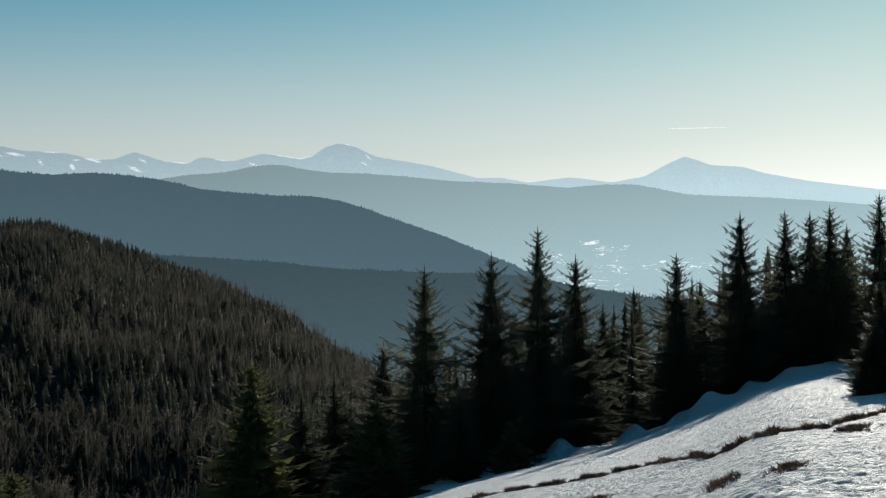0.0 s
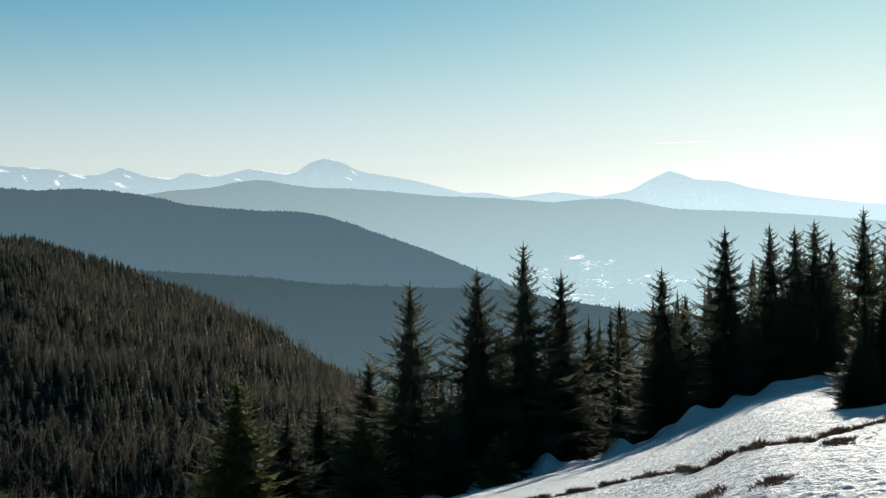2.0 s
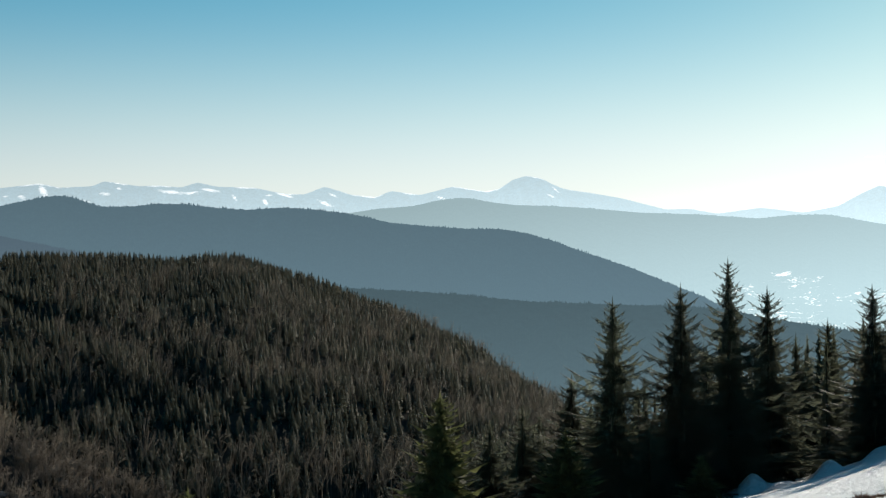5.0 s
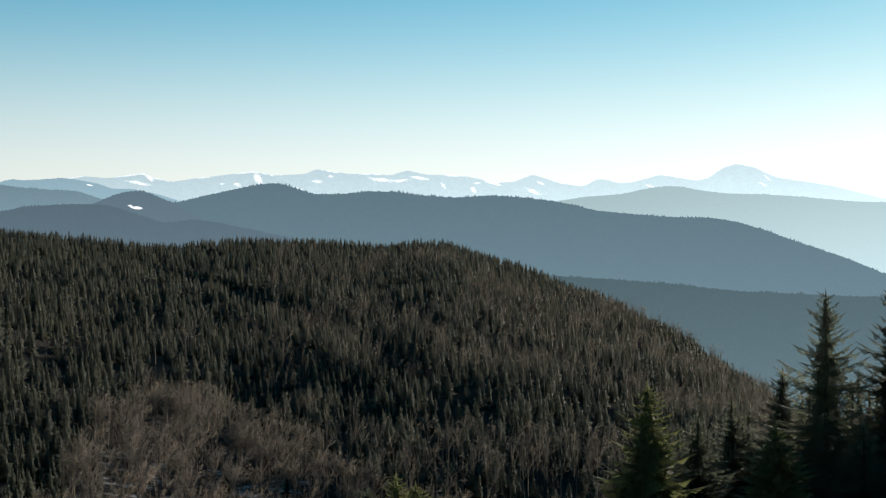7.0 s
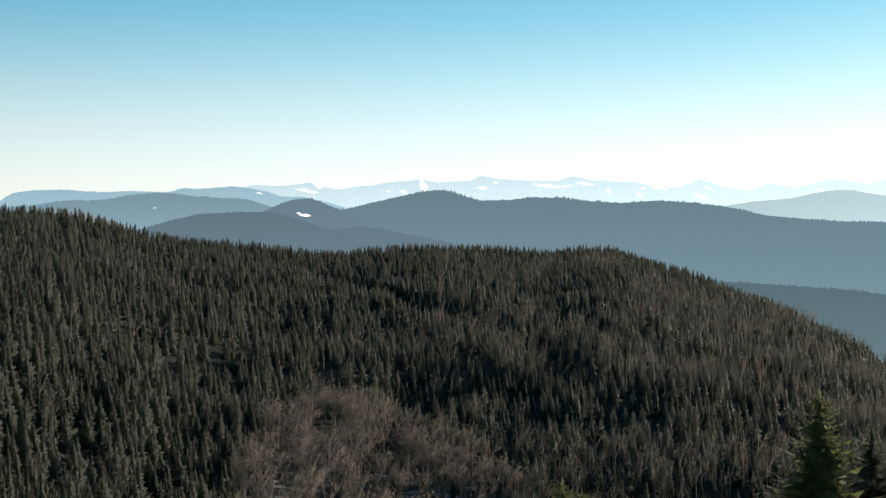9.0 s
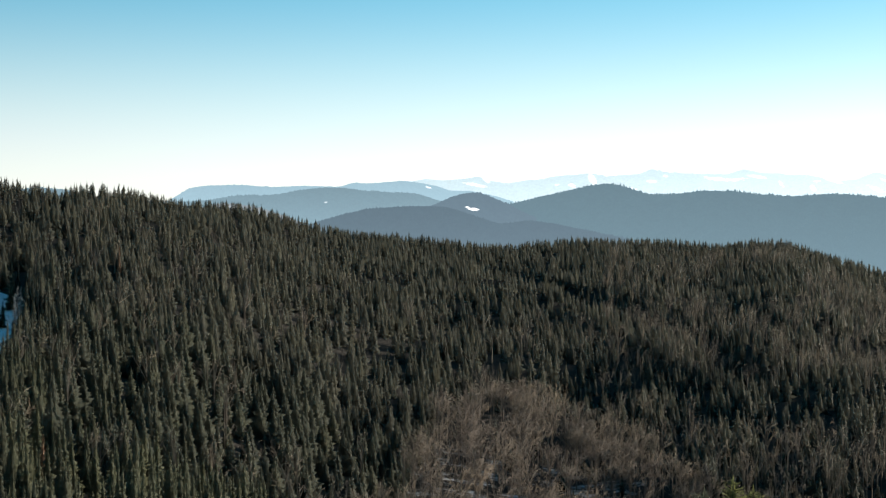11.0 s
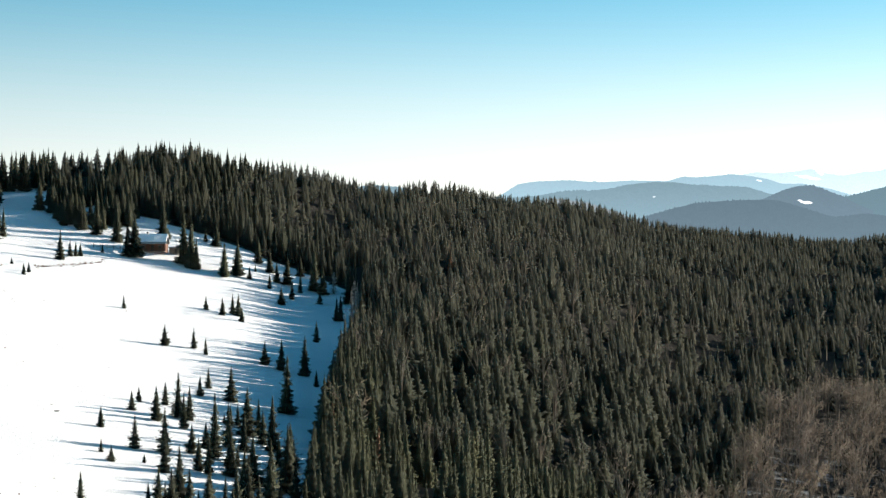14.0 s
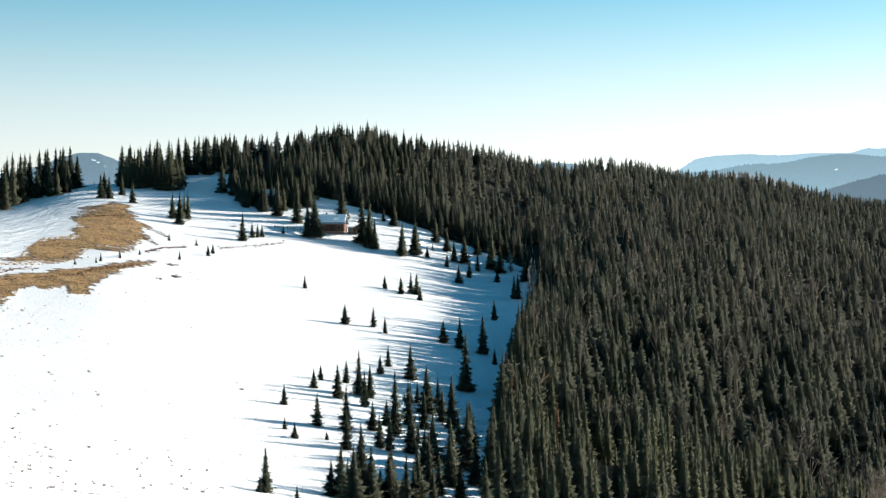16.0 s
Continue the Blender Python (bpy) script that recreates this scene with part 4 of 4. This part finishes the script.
scatter("bare_wood", "leafless grey-brown deciduous trees on the hillside", BARE, b, r, h, h * rng.uniform(0.8, 1.15, len(b)), TWIG, "forest", soft=1.3)
# leafless trees mixed into the spruces, mostly on the flank towards the valley
THIN = [bare_tree(rng, 9, 70) for _ in range(5)]
b, r = np.concatenate([rng.uniform(4, 22, 1700), rng.uniform(9, 17, 200), rng.uniform(22, 43, 200)]), np.concatenate([rng.uniform(420, 1100, 1700), rng.uniform(280, 520, 200), rng.uniform(260, 700, 200)])
keep = in_wood(b, r) & ((patchy(b * 18, r, 60, 21) > 0.42) | (b > 22) | (r < 480))
b, r = b[keep], r[keep]
h = rng.uniform(11, 17, len(b))
scatter("mixed_bare_trees", "pale leafless trees scattered among the spruces", THIN, b, r, h, h * rng.uniform(0.7, 1.0, len(b)), GREY_TWIG, "forest", soft=1.3)


# ---- the meadow ----
def young_spruces(label, group, spots, models):
    """Bearing, distance and height of each tree."""
    for b, r, h in spots:
        src = models[int(rng.integers(len(models)))]
        x, y, z = spot(b, r)
        made = copy_thing(src, Matrix())
        s = h / src["full"]
        made.matrix_basis = scaled((x, y, z - 0.1), rng.random() * 6.28, s ** 0.85 * rng.uniform(1.0, 1.35), s)
        tagged(made, label, "tree", group)


def spare_model(h, width, whorls, per, blades, heart=0.8):
    ob = spruce(rng, h, width, whorls, per, blades, "young spruce", "meadow spruces", heart)
    ob["full"] = h
    return ob


BUSHY = [spare_model(3.2, w, 34, 15, 13, 0.4) for w in (0.95, 1.15)]
YOUNG = [spare_model(6.0, w, 22, 11, 5, 0.5) for w in (1.45, 1.75, 1.3)]
OLD = [spare_model(14.0, w, 30, 12, 4, 0.55) for w in (2.9, 3.3, 2.6)]
young_spruces("young dark green spruce standing in the snowy meadow", "young spruces on the meadow", [(51.68, 250, 3.4), (50.62, 270, 3.5), (50.37, 279, 2.9), (50.50, 237, 5.2), (51.66, 230, 2.0), (51.31, 225, 2.4), (50.16, 228, 1.4), (49.46, 238, 6.9), (49.77, 265, 5.9), (49.45, 281, 4.2), (49.00, 271, 7.9), (48.60, 271, 6.0), (48.23, 298, 3.9), (47.94, 308, 4.1), (47.14, 299, 6.9), (47.70, 241, 10.3), (48.01, 249, 4.3), (48.51, 242, 4.6), (47.15, 274, 3.7), (46.89, 275, 3.9), (47.37, 275, 1.7), (46.56, 267, 8.4), (46.15, 271, 6.4), (47.20, 237, 3.7), (46.88, 238, 3.4), (46.34, 224, 7.8), (46.66, 218, 5.2), (45.66, 257, 9.3), (45.43, 245, 5.0), (45.02, 244, 7.5)], YOUNG)
young_spruces("young spruce in the shaded snow by the wood", "young spruces on the meadow", [(44.10, 334, 3.7), (49.49, 347, 4.7), (48.47, 350, 4.7), (48.05, 345, 3.8), (45.95, 349, 5.2), (45.36, 346, 7.1), (44.11, 396, 5.6), (45.38, 464, 5.8), (43.25, 444, 7.6), (50.93, 389, 3.4), (48.05, 413, 3.8), (47.47, 409, 4.8), (47.11, 415, 5.6), (46.91, 414, 6.1), (46.78, 404, 3.9), (53.14, 457, 8.6), (52.80, 468, 4.8), (52.61, 470, 4.3), (52.45, 472, 4.0), (51.69, 484, 2.8), (48.09, 522, 4.5), (46.52, 493, 4.2), (46.31, 504, 2.5), (45.8, 488, 4.5), (45.0, 480, 5.5), (44.7, 492, 6.5), (44.0, 480, 5.0)], YOUNG)
young_spruces("green spruce at the foot of the meadow", "spruces below the meadow", [(50.01, 183, 4.5), (49.65, 183, 6.6), (48.93, 188, 9.3), (48.57, 187, 6.8), (47.84, 195, 6.9), (47.03, 197, 4.7), (46.12, 204, 5.8), (45.71, 212, 6.7), (51.23, 170, 1.7), (52.35, 169, 4.9), (52.57, 168, 1.7), (49.42, 184, 4.9), (48.25, 193, 4.0), (47.44, 194, 3.1), (46.35, 201, 4.1), (45.35, 204, 5.5), (44.81, 215, 7.1), (49.2, 175, 7), (47.3, 190, 6.5), (46.5, 205, 8), (45.7, 215, 9), (45.1, 225, 10), (46.9, 198, 7)], YOUNG)
young_spruces("broad dark spruce with boughs down to the snow", "meadow spruces", [(45.15, 299, 11.4), (44.52, 345, 9.2), (47.43, 487, 10.1), (46.94, 492, 11.1)], OLD)
young_spruces("tall spruce beside the wooden hut", "spruces round the hut", [(50.82, 485, 11.3), (50.57, 486, 13.4), (48.86, 491, 15.6), (48.58, 491, 14.4), (48.41, 488, 9.9), (47.71, 520, 7.6), (51.2, 500, 13), (51.9, 505, 14)], OLD)
young_spruces("tall spruce of a grove on the snowy crest", "grove on the crest", [(61.40, 503, 15.1), (61.12, 514, 17.3), (60.85, 517, 16.3), (60.53, 526, 15.1), (60.21, 527, 15.6), (59.93, 525, 15.5), (59.65, 530, 14.9), (59.40, 530, 14.6), (59.16, 530, 14.6), (58.92, 531, 11.2), (59.32, 522, 11.7), (61.3, 530, 16), (61.8, 512, 16), (62.3, 505, 16), (60.7, 535, 15.5), (60.0, 538, 15), (59.5, 540, 14)], OLD)
young_spruces("dark spruce on the open crest", "spruces on the crest", [(58.11, 504, 8.1), (57.82, 505, 7.3), (57.99, 515, 7.5), (57.38, 516, 7.1), (57.01, 500, 6.9), (57.37, 560, 14.0), (57.09, 560, 14.0), (56.72, 543, 13.1), (56.39, 538, 15.7), (56.14, 535, 16.8), (55.98, 531, 12.8), (55.73, 531, 17.1), (55.48, 532, 12.1), (56.43, 535, 10.6), (55.40, 560, 14.0), (55.15, 560, 14.0), (54.82, 560, 14.0), (54.40, 560, 14.0), (54.03, 567, 12.5), (54.90, 561, 3.7), (53.86, 530, 11.3)], OLD)
young_spruces("slim young spruce on the meadow's upper edge", "young spruces on the meadow", [(55.61, 481, 8.1), (55.36, 472, 10.0), (55.07, 484, 8.9), (55.20, 487, 7.1)], YOUNG)
young_spruces("low spruce bush at the bare bank", "bushes at the bare bank", [(55.74, 432, 2.2), (54.78, 431, 1.9), (54.37, 414, 3.3), (54.20, 420, 2.8), (55.37, 399, 2.3), (57.46, 385, 2.2), (58.12, 376, 2.2), (58.28, 373, 1.6), (59.01, 368, 1.3), (56.77, 396, 1.4)], YOUNG)
young_spruces("dense young spruce bush at the snow's edge", "bushes on the near slope", [(-13.5, 45, 1.7), (-13.8, 45.4, 2.3), (-14.15, 46, 2.7), (-14.55, 46.5, 3.1), (-15.0, 47, 3.3), (-13.95, 45, 1.9), (-14.35, 45.6, 1.6), (-15.2, 76, 4.6), (-16.0, 77, 5.0), (-16.8, 78, 4.8)], BUSHY)
young_spruces("bushy green spruce at the meadow's foot", "spruces below the meadow", [(float(rng.uniform(45.4, 49.8)), float(rng.uniform(184, 262)), float(rng.uniform(4.5, 7.5))) for _ in range(7)], YOUNG)
young_spruces("dark spruce standing before the wood's upper edge", "spruces at the wood's upper edge", [(47.42, 489, 10.5), (46.95, 494, 10.9), (45.81, 508, 8.4), (45.17, 499, 9.0), (45.55, 498, 6.7), (44.27, 500, 8.1), (42.95, 480, 13.4), (43.39, 445, 7.2), (48.61, 488, 14.0), (46.22, 515, 8.7), (44.71, 515, 6.9), (43.90, 495, 9.1)], OLD)
# the dense inside of the groves on the crest
GROVE = [spruce_crown(rng, 12.0, w, 13, 7, 2, heart=0.8, taper=0.95) / 12.0 for w in (2.4, 2.8, 2.1)]
gb = np.concatenate([rng.uniform(59.0, 63.5, 46), rng.uniform(55.3, 57.5, 34), rng.uniform(53.4, 55.3, 20)])
gr = np.concatenate([rng.uniform(518, 548, 46), rng.uniform(532, 556, 34), rng.uniform(560, 590, 20)])
gh = rng.uniform(9.5, 13.5, 100)
scatter("crest_grove", "dense dark spruces inside the groves on the crest", GROVE, gb, gr, gh, gh, NEEDLE, "forest", soft=1.0)
fb, fr, fh = rng.uniform(57.2, 59.2, 40), rng.uniform(600, 650, 40), rng.uniform(5, 8, 40)
scatter("far_tree_row", "row of far small spruces behind the snowy crest", GROVE, fb, fr, fh, fh, NEEDLE, "forest", soft=1.0)
cb = rng.uniform(50.5, 54.1, 110)
cr = np.interp(cb, [50.5, 51, 52, 53, 54.1], [526, 512, 507, 511, 545]) + rng.uniform(0, 45, 110)
ch = rng.uniform(8, 12, 110)
cb, cr, ch = np.append(cb, rng.uniform(46, 51.5, 150)), np.append(cr, rng.uniform(545, 690, 150)), np.append(ch, rng.uniform(8, 11, 150))
shown = (cb < 51.8) | (patchy(cb * 9, cr, 9, 61) > 0.42)
cb, cr, ch = cb[shown], cr[shown], ch[shown]
scatter("wood_corner", "dark spruces of the wood's corner above the hut", GROVE, cb, cr, ch, ch, NEEDLE, "forest", soft=1.0)
# the outermost rows of the wood along the meadow
EDGE = [spruce_crown(rng, 12.0, w, 17, 8, 4, heart=0.65, taper=0.9) / 12.0 for w in (2.5, 2.8, 2.2)]
row = []
for r in np.concatenate([np.arange(205, 390, 2.6), np.arange(440, 505, 2.6)]):
    row.append((float(np.interp(r, EDGE_R, EDGE_B)) - rng.uniform(0.1, 1.6), float(r), float(rng.uniform(9.5, 14) * np.interp(r, [220, 380], [0.88, 1.1]))))
for r in np.arange(190, 440, 3.0):
    row.append((float(np.interp(r, EDGE_R, EDGE_B)) - rng.uniform(1.2, 4.5), float(r), float(rng.uniform(9, 12.5) * np.interp(r, [220, 380], [0.8, 1.0]))))
for r in np.arange(290, 390, 2.0):
    row.append((float(np.interp(r, EDGE_R, EDGE_B)) - rng.uniform(0.3, 2.5), float(r), float(rng.uniform(11.5, 14.5))))
for q in np.arange(43.2, 51.2, 0.24):
    row.append((float(q), float(np.interp(q, EDGE_B[6:], EDGE_R[6:]) + rng.uniform(1, 9)), float(rng.uniform(9, 13))))
for q in np.arange(43.6, 51.0, 0.17):
    row.append((float(q), float(np.interp(q, EDGE_B[6:], EDGE_R[6:]) + rng.uniform(8, 24)), float(rng.uniform(10.5, 13.5))))
eb, er, eh = np.array(row).T
low_edge = er < 330
# the upper rows take the copy toned for their light
for name, label, i, mat in (("wood_edge", "dark spruces in the outermost rows of the wood", low_edge, NEEDLE), ("upper_wood_edge", "spruces along the wood's upper edge, toned grey-green", ~low_edge, TONED_NEEDLE)):
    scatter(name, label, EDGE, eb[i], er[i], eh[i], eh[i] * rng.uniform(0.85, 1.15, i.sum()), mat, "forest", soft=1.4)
# the patterns themselves stand among the others
for ob, (b, r) in zip(BUSHY + YOUNG + OLD, [(-15.6, 80), (-13.9, 47.5), (48.8, 262), (46.0, 262), (47.9, 228), (44.2, 498), (49.6, 512), (53.2, 540)]):
    ob.matrix_basis = Matrix.Translation(spot(b, r))
    tagged(ob, "dark green spruce beside the snowy meadow", "tree", "meadow spruces")


# ---- hut ----
def box(bm, size, at, turn=None):
    made = bmesh.ops.create_cube(bm, size=1.0)["verts"]
    bmesh.ops.scale(bm, vec=size, verts=made)
    if turn is not None:
        bmesh.ops.rotate(bm, matrix=turn, verts=made)
    bmesh.ops.translate(bm, vec=at, verts=made)
    return made


def piece(name, boxes, mat, parent, label="", bevel=0.02):
    bm = bmesh.new()
    for b in boxes:
        box(bm, *b)
    if bevel:
        bmesh.ops.bevel(bm, geom=bm.edges[:], offset=bevel, segments=1, affect="EDGES")
    me = bpy.data.meshes.new(name)
    bm.to_mesh(me)
    bm.free()
    me.materials.append(mat)
    return part(name, me, parent, label)


def tilt_x(deg):
    return Matrix.Rotation(radians(deg), 3, "X")


def build_hut():
    root = tagged(new("wooden_hut"), "red-brown wooden hut with a snowy grey roof", "hut")
    x, y, z = spot(49.95, 496)
    root.matrix_basis = Matrix.Translation((x, y, z - 0.1)) @ Matrix.Rotation(radians(49.95 - 12), 4, "Z") @ Matrix.Diagonal((1.05, 1.05, 1.22, 1))
    w, d, h = 8.2, 5.0, 2.3
    piece("wall", [((w, 0.2, h), (0, -d / 2 + 1.2, h / 2)), ((w, 0.2, h), (0, d / 2, h / 2)), ((0.2, d - 1.4, h), (-w / 2 + 0.1, 0.6, h / 2)), ((0.2, d - 1.4, h), (w / 2 - 0.1, 0.6, h / 2))], PLANK, root)
    piece("porch_floor", [((w, 1.3, 0.2), (0, -d / 2 + 0.45, 0.25))], GREY_WOOD, root)
    for px in (-3.9, -1.5, 1.2, 3.9):
        piece("porch_post", [((0.16, 0.16, h), (px, -d / 2, h / 2))], PLANK, root)
    piece("porch_rail", [((w, 0.08, 0.12), (0, -d / 2, 1.0)), ((w, 0.06, 0.1), (0, -d / 2, 0.6))], PLANK, root)
    piece("door", [((0.9, 0.08, 1.95), (0.3, -d / 2 + 1.07, 1.0))], DARK, root)
    for px in (-2.4, 2.5):
        win = piece("window", [((1.0, 0.08, 0.9), (px, -d / 2 + 1.07, 1.35))], DARK, root)
        piece("window_frame", [((1.2, 0.06, 0.1), (px, -d / 2 + 1.02, 1.85)), ((1.2, 0.06, 0.1), (px, -d / 2 + 1.02, 0.85)), ((0.1, 0.06, 0.9), (px - 0.55, -d / 2 + 1.02, 1.35)), ((0.1, 0.06, 0.9), (px + 0.55, -d / 2 + 1.02, 1.35))], GREY_WOOD, win)
    run = 4.1
    for s in (-1, 1):
        slope = piece("roof", [((w + 0.9, run, 0.12), (0, s * 1.45, h + 1.15), tilt_x(-s * 38))], ROOF, root)
        piece("roof_snow", [((w + 0.5, run * 0.8, 0.2), (0.2, s * 1.3, h + 1.42), tilt_x(-s * 38))], SNOW, slope, "white snow", 0.08)
    piece("dormer", [((1.4, 1.4, 1.0), (1.6, -1.3, h + 1.35))], SNOW, root, "small snow-covered dormer", 0.1)
    piece("chimney", [((0.5, 0.5, 1.3), (-1.6, 0.5, h + 2.3))], GREY_WOOD, root)

    shed = tagged(new("lean_to_shed"), "small grey wooden shed with a snowy roof", "shed")
    x, y, z = spot(49.15, 500)
    shed.matrix_basis = Matrix.Translation((x, y, z)) @ Matrix.Rotation(radians(40), 4, "Z")
    piece("wall", [((3.4, 2.4, 1.9), (0, 0, 0.95))], GREY_WOOD, shed)
    roof = piece("roof", [((4.0, 3.0, 0.12), (0, 0, 2.1), tilt_x(10))], ROOF, shed)
    piece("roof_snow", [((3.8, 2.8, 0.2), (0, 0, 2.26), tilt_x(10))], SNOW, roof, "white snow", 0.08)
    piece("door", [((0.8, 0.06, 1.5), (0.4, -1.22, 0.78))], DARK, shed)

    fence = tagged(new("rail_fence"), "dark wooden rail fence in the snow", "fence")
    x0, y0, z0 = spot(52.0, 488)
    fence.matrix_basis = Matrix.Translation((x0, y0, z0))
    pts = [Vector(spot(b, 488 + (52 - b) * 3)) - Vector((x0, y0, z0)) for b in np.linspace(52.0, 50.6, 7)]
    for p in pts:
        piece("post", [((0.14, 0.14, 1.7), (p.x, p.y, p.z + 0.55))], GREY_WOOD, fence)
    for p, q in zip(pts, pts[1:]):
        v = q - p
        turn = v.to_track_quat("X", "Z").to_matrix()
        piece("rail", [((v.length, 0.07, 0.12), tuple((p + q) / 2 + Vector((0, 0, 1.05))), turn), ((v.length, 0.07, 0.12), tuple((p + q) / 2 + Vector((0, 0, 0.6))), turn)], GREY_WOOD, fence)


build_hut()


def log(b, r, length, thick, turn):
    n = 9
    k = np.arange(n) / n * 2 * np.pi
    xs = np.linspace(-length / 2, length / 2, 5)
    v = np.concatenate([np.stack([np.full(n, q), np.cos(k) * thick * s, np.sin(k) * thick * s + 0.03 * np.sin(q * 2)], -1) for q, s in zip(xs, (0.9, 1.0, 0.92, 0.85, 0.6))])
    me = mesh_object("fallen_log", v, grid_faces(5, n, True), BARK)
    ob = new("fallen_log", me)
    x, y, z = spot(b, r)
    ob.matrix_basis = Matrix.Translation((x, y, z + thick * 0.5)) @ Matrix.Rotation(turn, 4, "Z")
    return tagged(ob, "dark fallen log half sunk in the snow", "log", "logs on the meadow")


for b, r, l, th, tu in [(55.66, 388, 5, 0.3, 0.9), (55.53, 370, 4.5, 0.35, 0.6), (56.40, 405, 7, 0.25, 1.0), (55.41, 421, 6, 0.25, 0.9), (53.20, 256, 1.2, 0.22, 0.8), (53.52, 483, 4, 0.25, 1.0), (53.73, 435, 5, 0.25, 0.8), (52.42, 455, 4, 0.2, 1.1)]:
    log(b, r, l * 0.7, th * 0.45, tu)


# ---- dry tufts, heath and specks ----
def tuft_model(n, spread):
    tri = []
    for _ in range(n):
        a, o = rng.random() * 6.283, rng.uniform(0, spread)
        base = np.array([math.cos(a) * o, math.sin(a) * o, -0.05])
        lean = rng.normal(0, 0.35, 2)
        s = np.array([-math.sin(a), math.cos(a), 0]) * 0.06
        tri.append((base - s, base + s, base + np.array([lean[0], lean[1], rng.uniform(0.5, 1.05)])))
    return np.array(tri)


TUFTS = [tuft_model(14, 0.5) for _ in range(5)]


def strew(name, label, b, r, h, w, mat, category):
    return scatter(name, label, TUFTS, b, r, h, w, mat, category, 0.02)


lb, lr = np.array([q[0] for q in HEATH_LINE]), np.array([q[1] for q in HEATH_LINE])
b = rng.uniform(-17, 7, 3600)
keep = np.sin(b * 2.3) + np.sin(b * 5.1 + 1) + rng.normal(0, 0.6, len(b)) > -1.5
b = b[keep]
r = np.interp(b, lb[::-1], lr[::-1]) + rng.normal(0, 0.13, len(b)) * (1.2 + np.sin(b * 4.1))
h = rng.uniform(0.06, 0.17, len(b)) * (0.75 + 0.5 * np.sin(b * 3.3 + 1) * np.sin(b * 8.1))
strew("heath_strip", "dry brown heath along a bare track edge", b, r, h, h * 1.8, HEATH, "heath")
b = np.concatenate([rng.normal(c, 0.3, 70) for c in (-3.9, -10.8, -8.4, -13.0, 0.6)])
r = np.concatenate([rng.normal(c, 0.4, 70) for c in (29, 21, 23, 27, 42)])
h = rng.uniform(0.05, 0.13, len(b))
strew("heath_clump", "small dark heath clumps in the snow", b, r, h, h * 1.8, HEATH, "heath")
b, r = rng.uniform(56.2, 63, 16000), rng.uniform(298, 492, 16000)
keep = inside(b, r, BARE_SLOPE) | (inside(b, r, BARE_BANK) & (rng.random(len(b)) < 0.8))
b, r = b[keep], r[keep]
h = rng.uniform(0.15, 0.5, len(b))
strew("dry_grass", "tawny dry grass on the bare slope", b, r, h, h * 1.6, STRAW, "grass")
# dark heath along the bare banks, tracks and hollows of the meadow
STRIPS = [([(58.4, 361), (57.7, 369), (56.9, 379), (56.2, 389)], 240, 1.6), ([(56.6, 401), (56.0, 414), (55.1, 425)], 110, 0.7), ([(59.1, 462), (58.2, 463), (57.3, 469)], 120, 1.2),
          ([(56.8, 429), (56.4, 423), (56.1, 418)], 50, 1.5), ([(56.6, 451), (56.1, 446), (55.8, 439)], 60, 1.5), ([(61.6, 348), (60.9, 355), (60.3, 358)], 90, 1.5),
          ([(54.0, 432), (53.1, 444), (52.3, 456), (51.6, 471)], 130, 1.6), ([(61.6, 336), (60.2, 343), (58.9, 353), (58.4, 361)], 90, 0.6), ([(55.75, 388), (55.65, 388)], 26, 0.9), ([(55.6, 371), (55.5, 371)], 26, 0.7), ([(56.1, 363), (56.05, 363)], 10, 0.5)]
sb, sr = [], []
for line, n, spread in STRIPS:
    u = np.sort(rng.random(n)) * (len(line) - 1)
    k = np.arange(len(line))
    wide = spread * (0.4 + patchy(u * 30, u * 0 + n, 8.0, 31))
    sb.append(np.interp(u, k, [q[0] for q in line]) + rng.normal(0, 0.03, n))
    sr.append(np.interp(u, k, [q[1] for q in line]) + rng.normal(0, 1, n) * wide)
sb, sr = np.concatenate(sb), np.concatenate(sr)
h = rng.uniform(0.15, 0.5, len(sb))
strew("bank_heath", "dark brown heath along the banks and tracks of the meadow", sb, sr, h, h * 1.7, HEATH, "heath")
b, r = rng.uniform(50.5, 64, 3600), np.sqrt(rng.uniform(120 ** 2, 420 ** 2, 3600))
keep = rng.random(len(b)) < np.interp(r, [120, 190, 220, 300, 420], [1, 0.6, 0.2, 0.25, 0.12]) * np.interp(b, [52, 58, 62], [0.15, 0.7, 1])
b, r = b[keep], r[keep]
h = rng.uniform(0.12, 0.42, len(b)) * rng.uniform(0.3, 1, len(b))
strew("weed_specks", "dry weeds and twigs poking through the snow", b, r, h, h * 1.6, HEATH, "weeds")

# two rust-coloured dead spruces in the wood's edge
for b, r, h in [(43.5, 262, 9), (41.85, 256, 8.5), (39.3, 520, 12)]:
    root = tagged(new("dead_spruce"), "rust-brown dying spruce among green ones", "tree", "dying spruces")
    v, f = trunk_arrays(h, 0.16)
    part("trunk", mesh_object("trunk", v, f, BARK), root)
    part("crown", tri_mesh("crown", spruce_crown(rng, h, 1.6, 18, 8, 3, heart=0.4), RUST), root)
    root.matrix_basis = Matrix.Translation(spot(b, r))
# spruces at the shaded corner of the wood are white with frost
for b, r, h in [(42.85, 428, 11), (42.65, 438, 11.5), (42.75, 466, 9), (43.0, 484, 8), (43.5, 498, 7)]:
    root = tagged(new("frosted_spruce"), "pale frosted spruce at the shaded corner of the wood", "tree", "frosted spruces")
    v, f = trunk_arrays(h, 0.16)
    part("trunk", mesh_object("trunk", v, f, BARK), root)
    part("crown", tri_mesh("crown", spruce_crown(rng, h, 2.2, 18, 8, 3), FROST), root)
    root.matrix_basis = Matrix.Translation(spot(b, r))
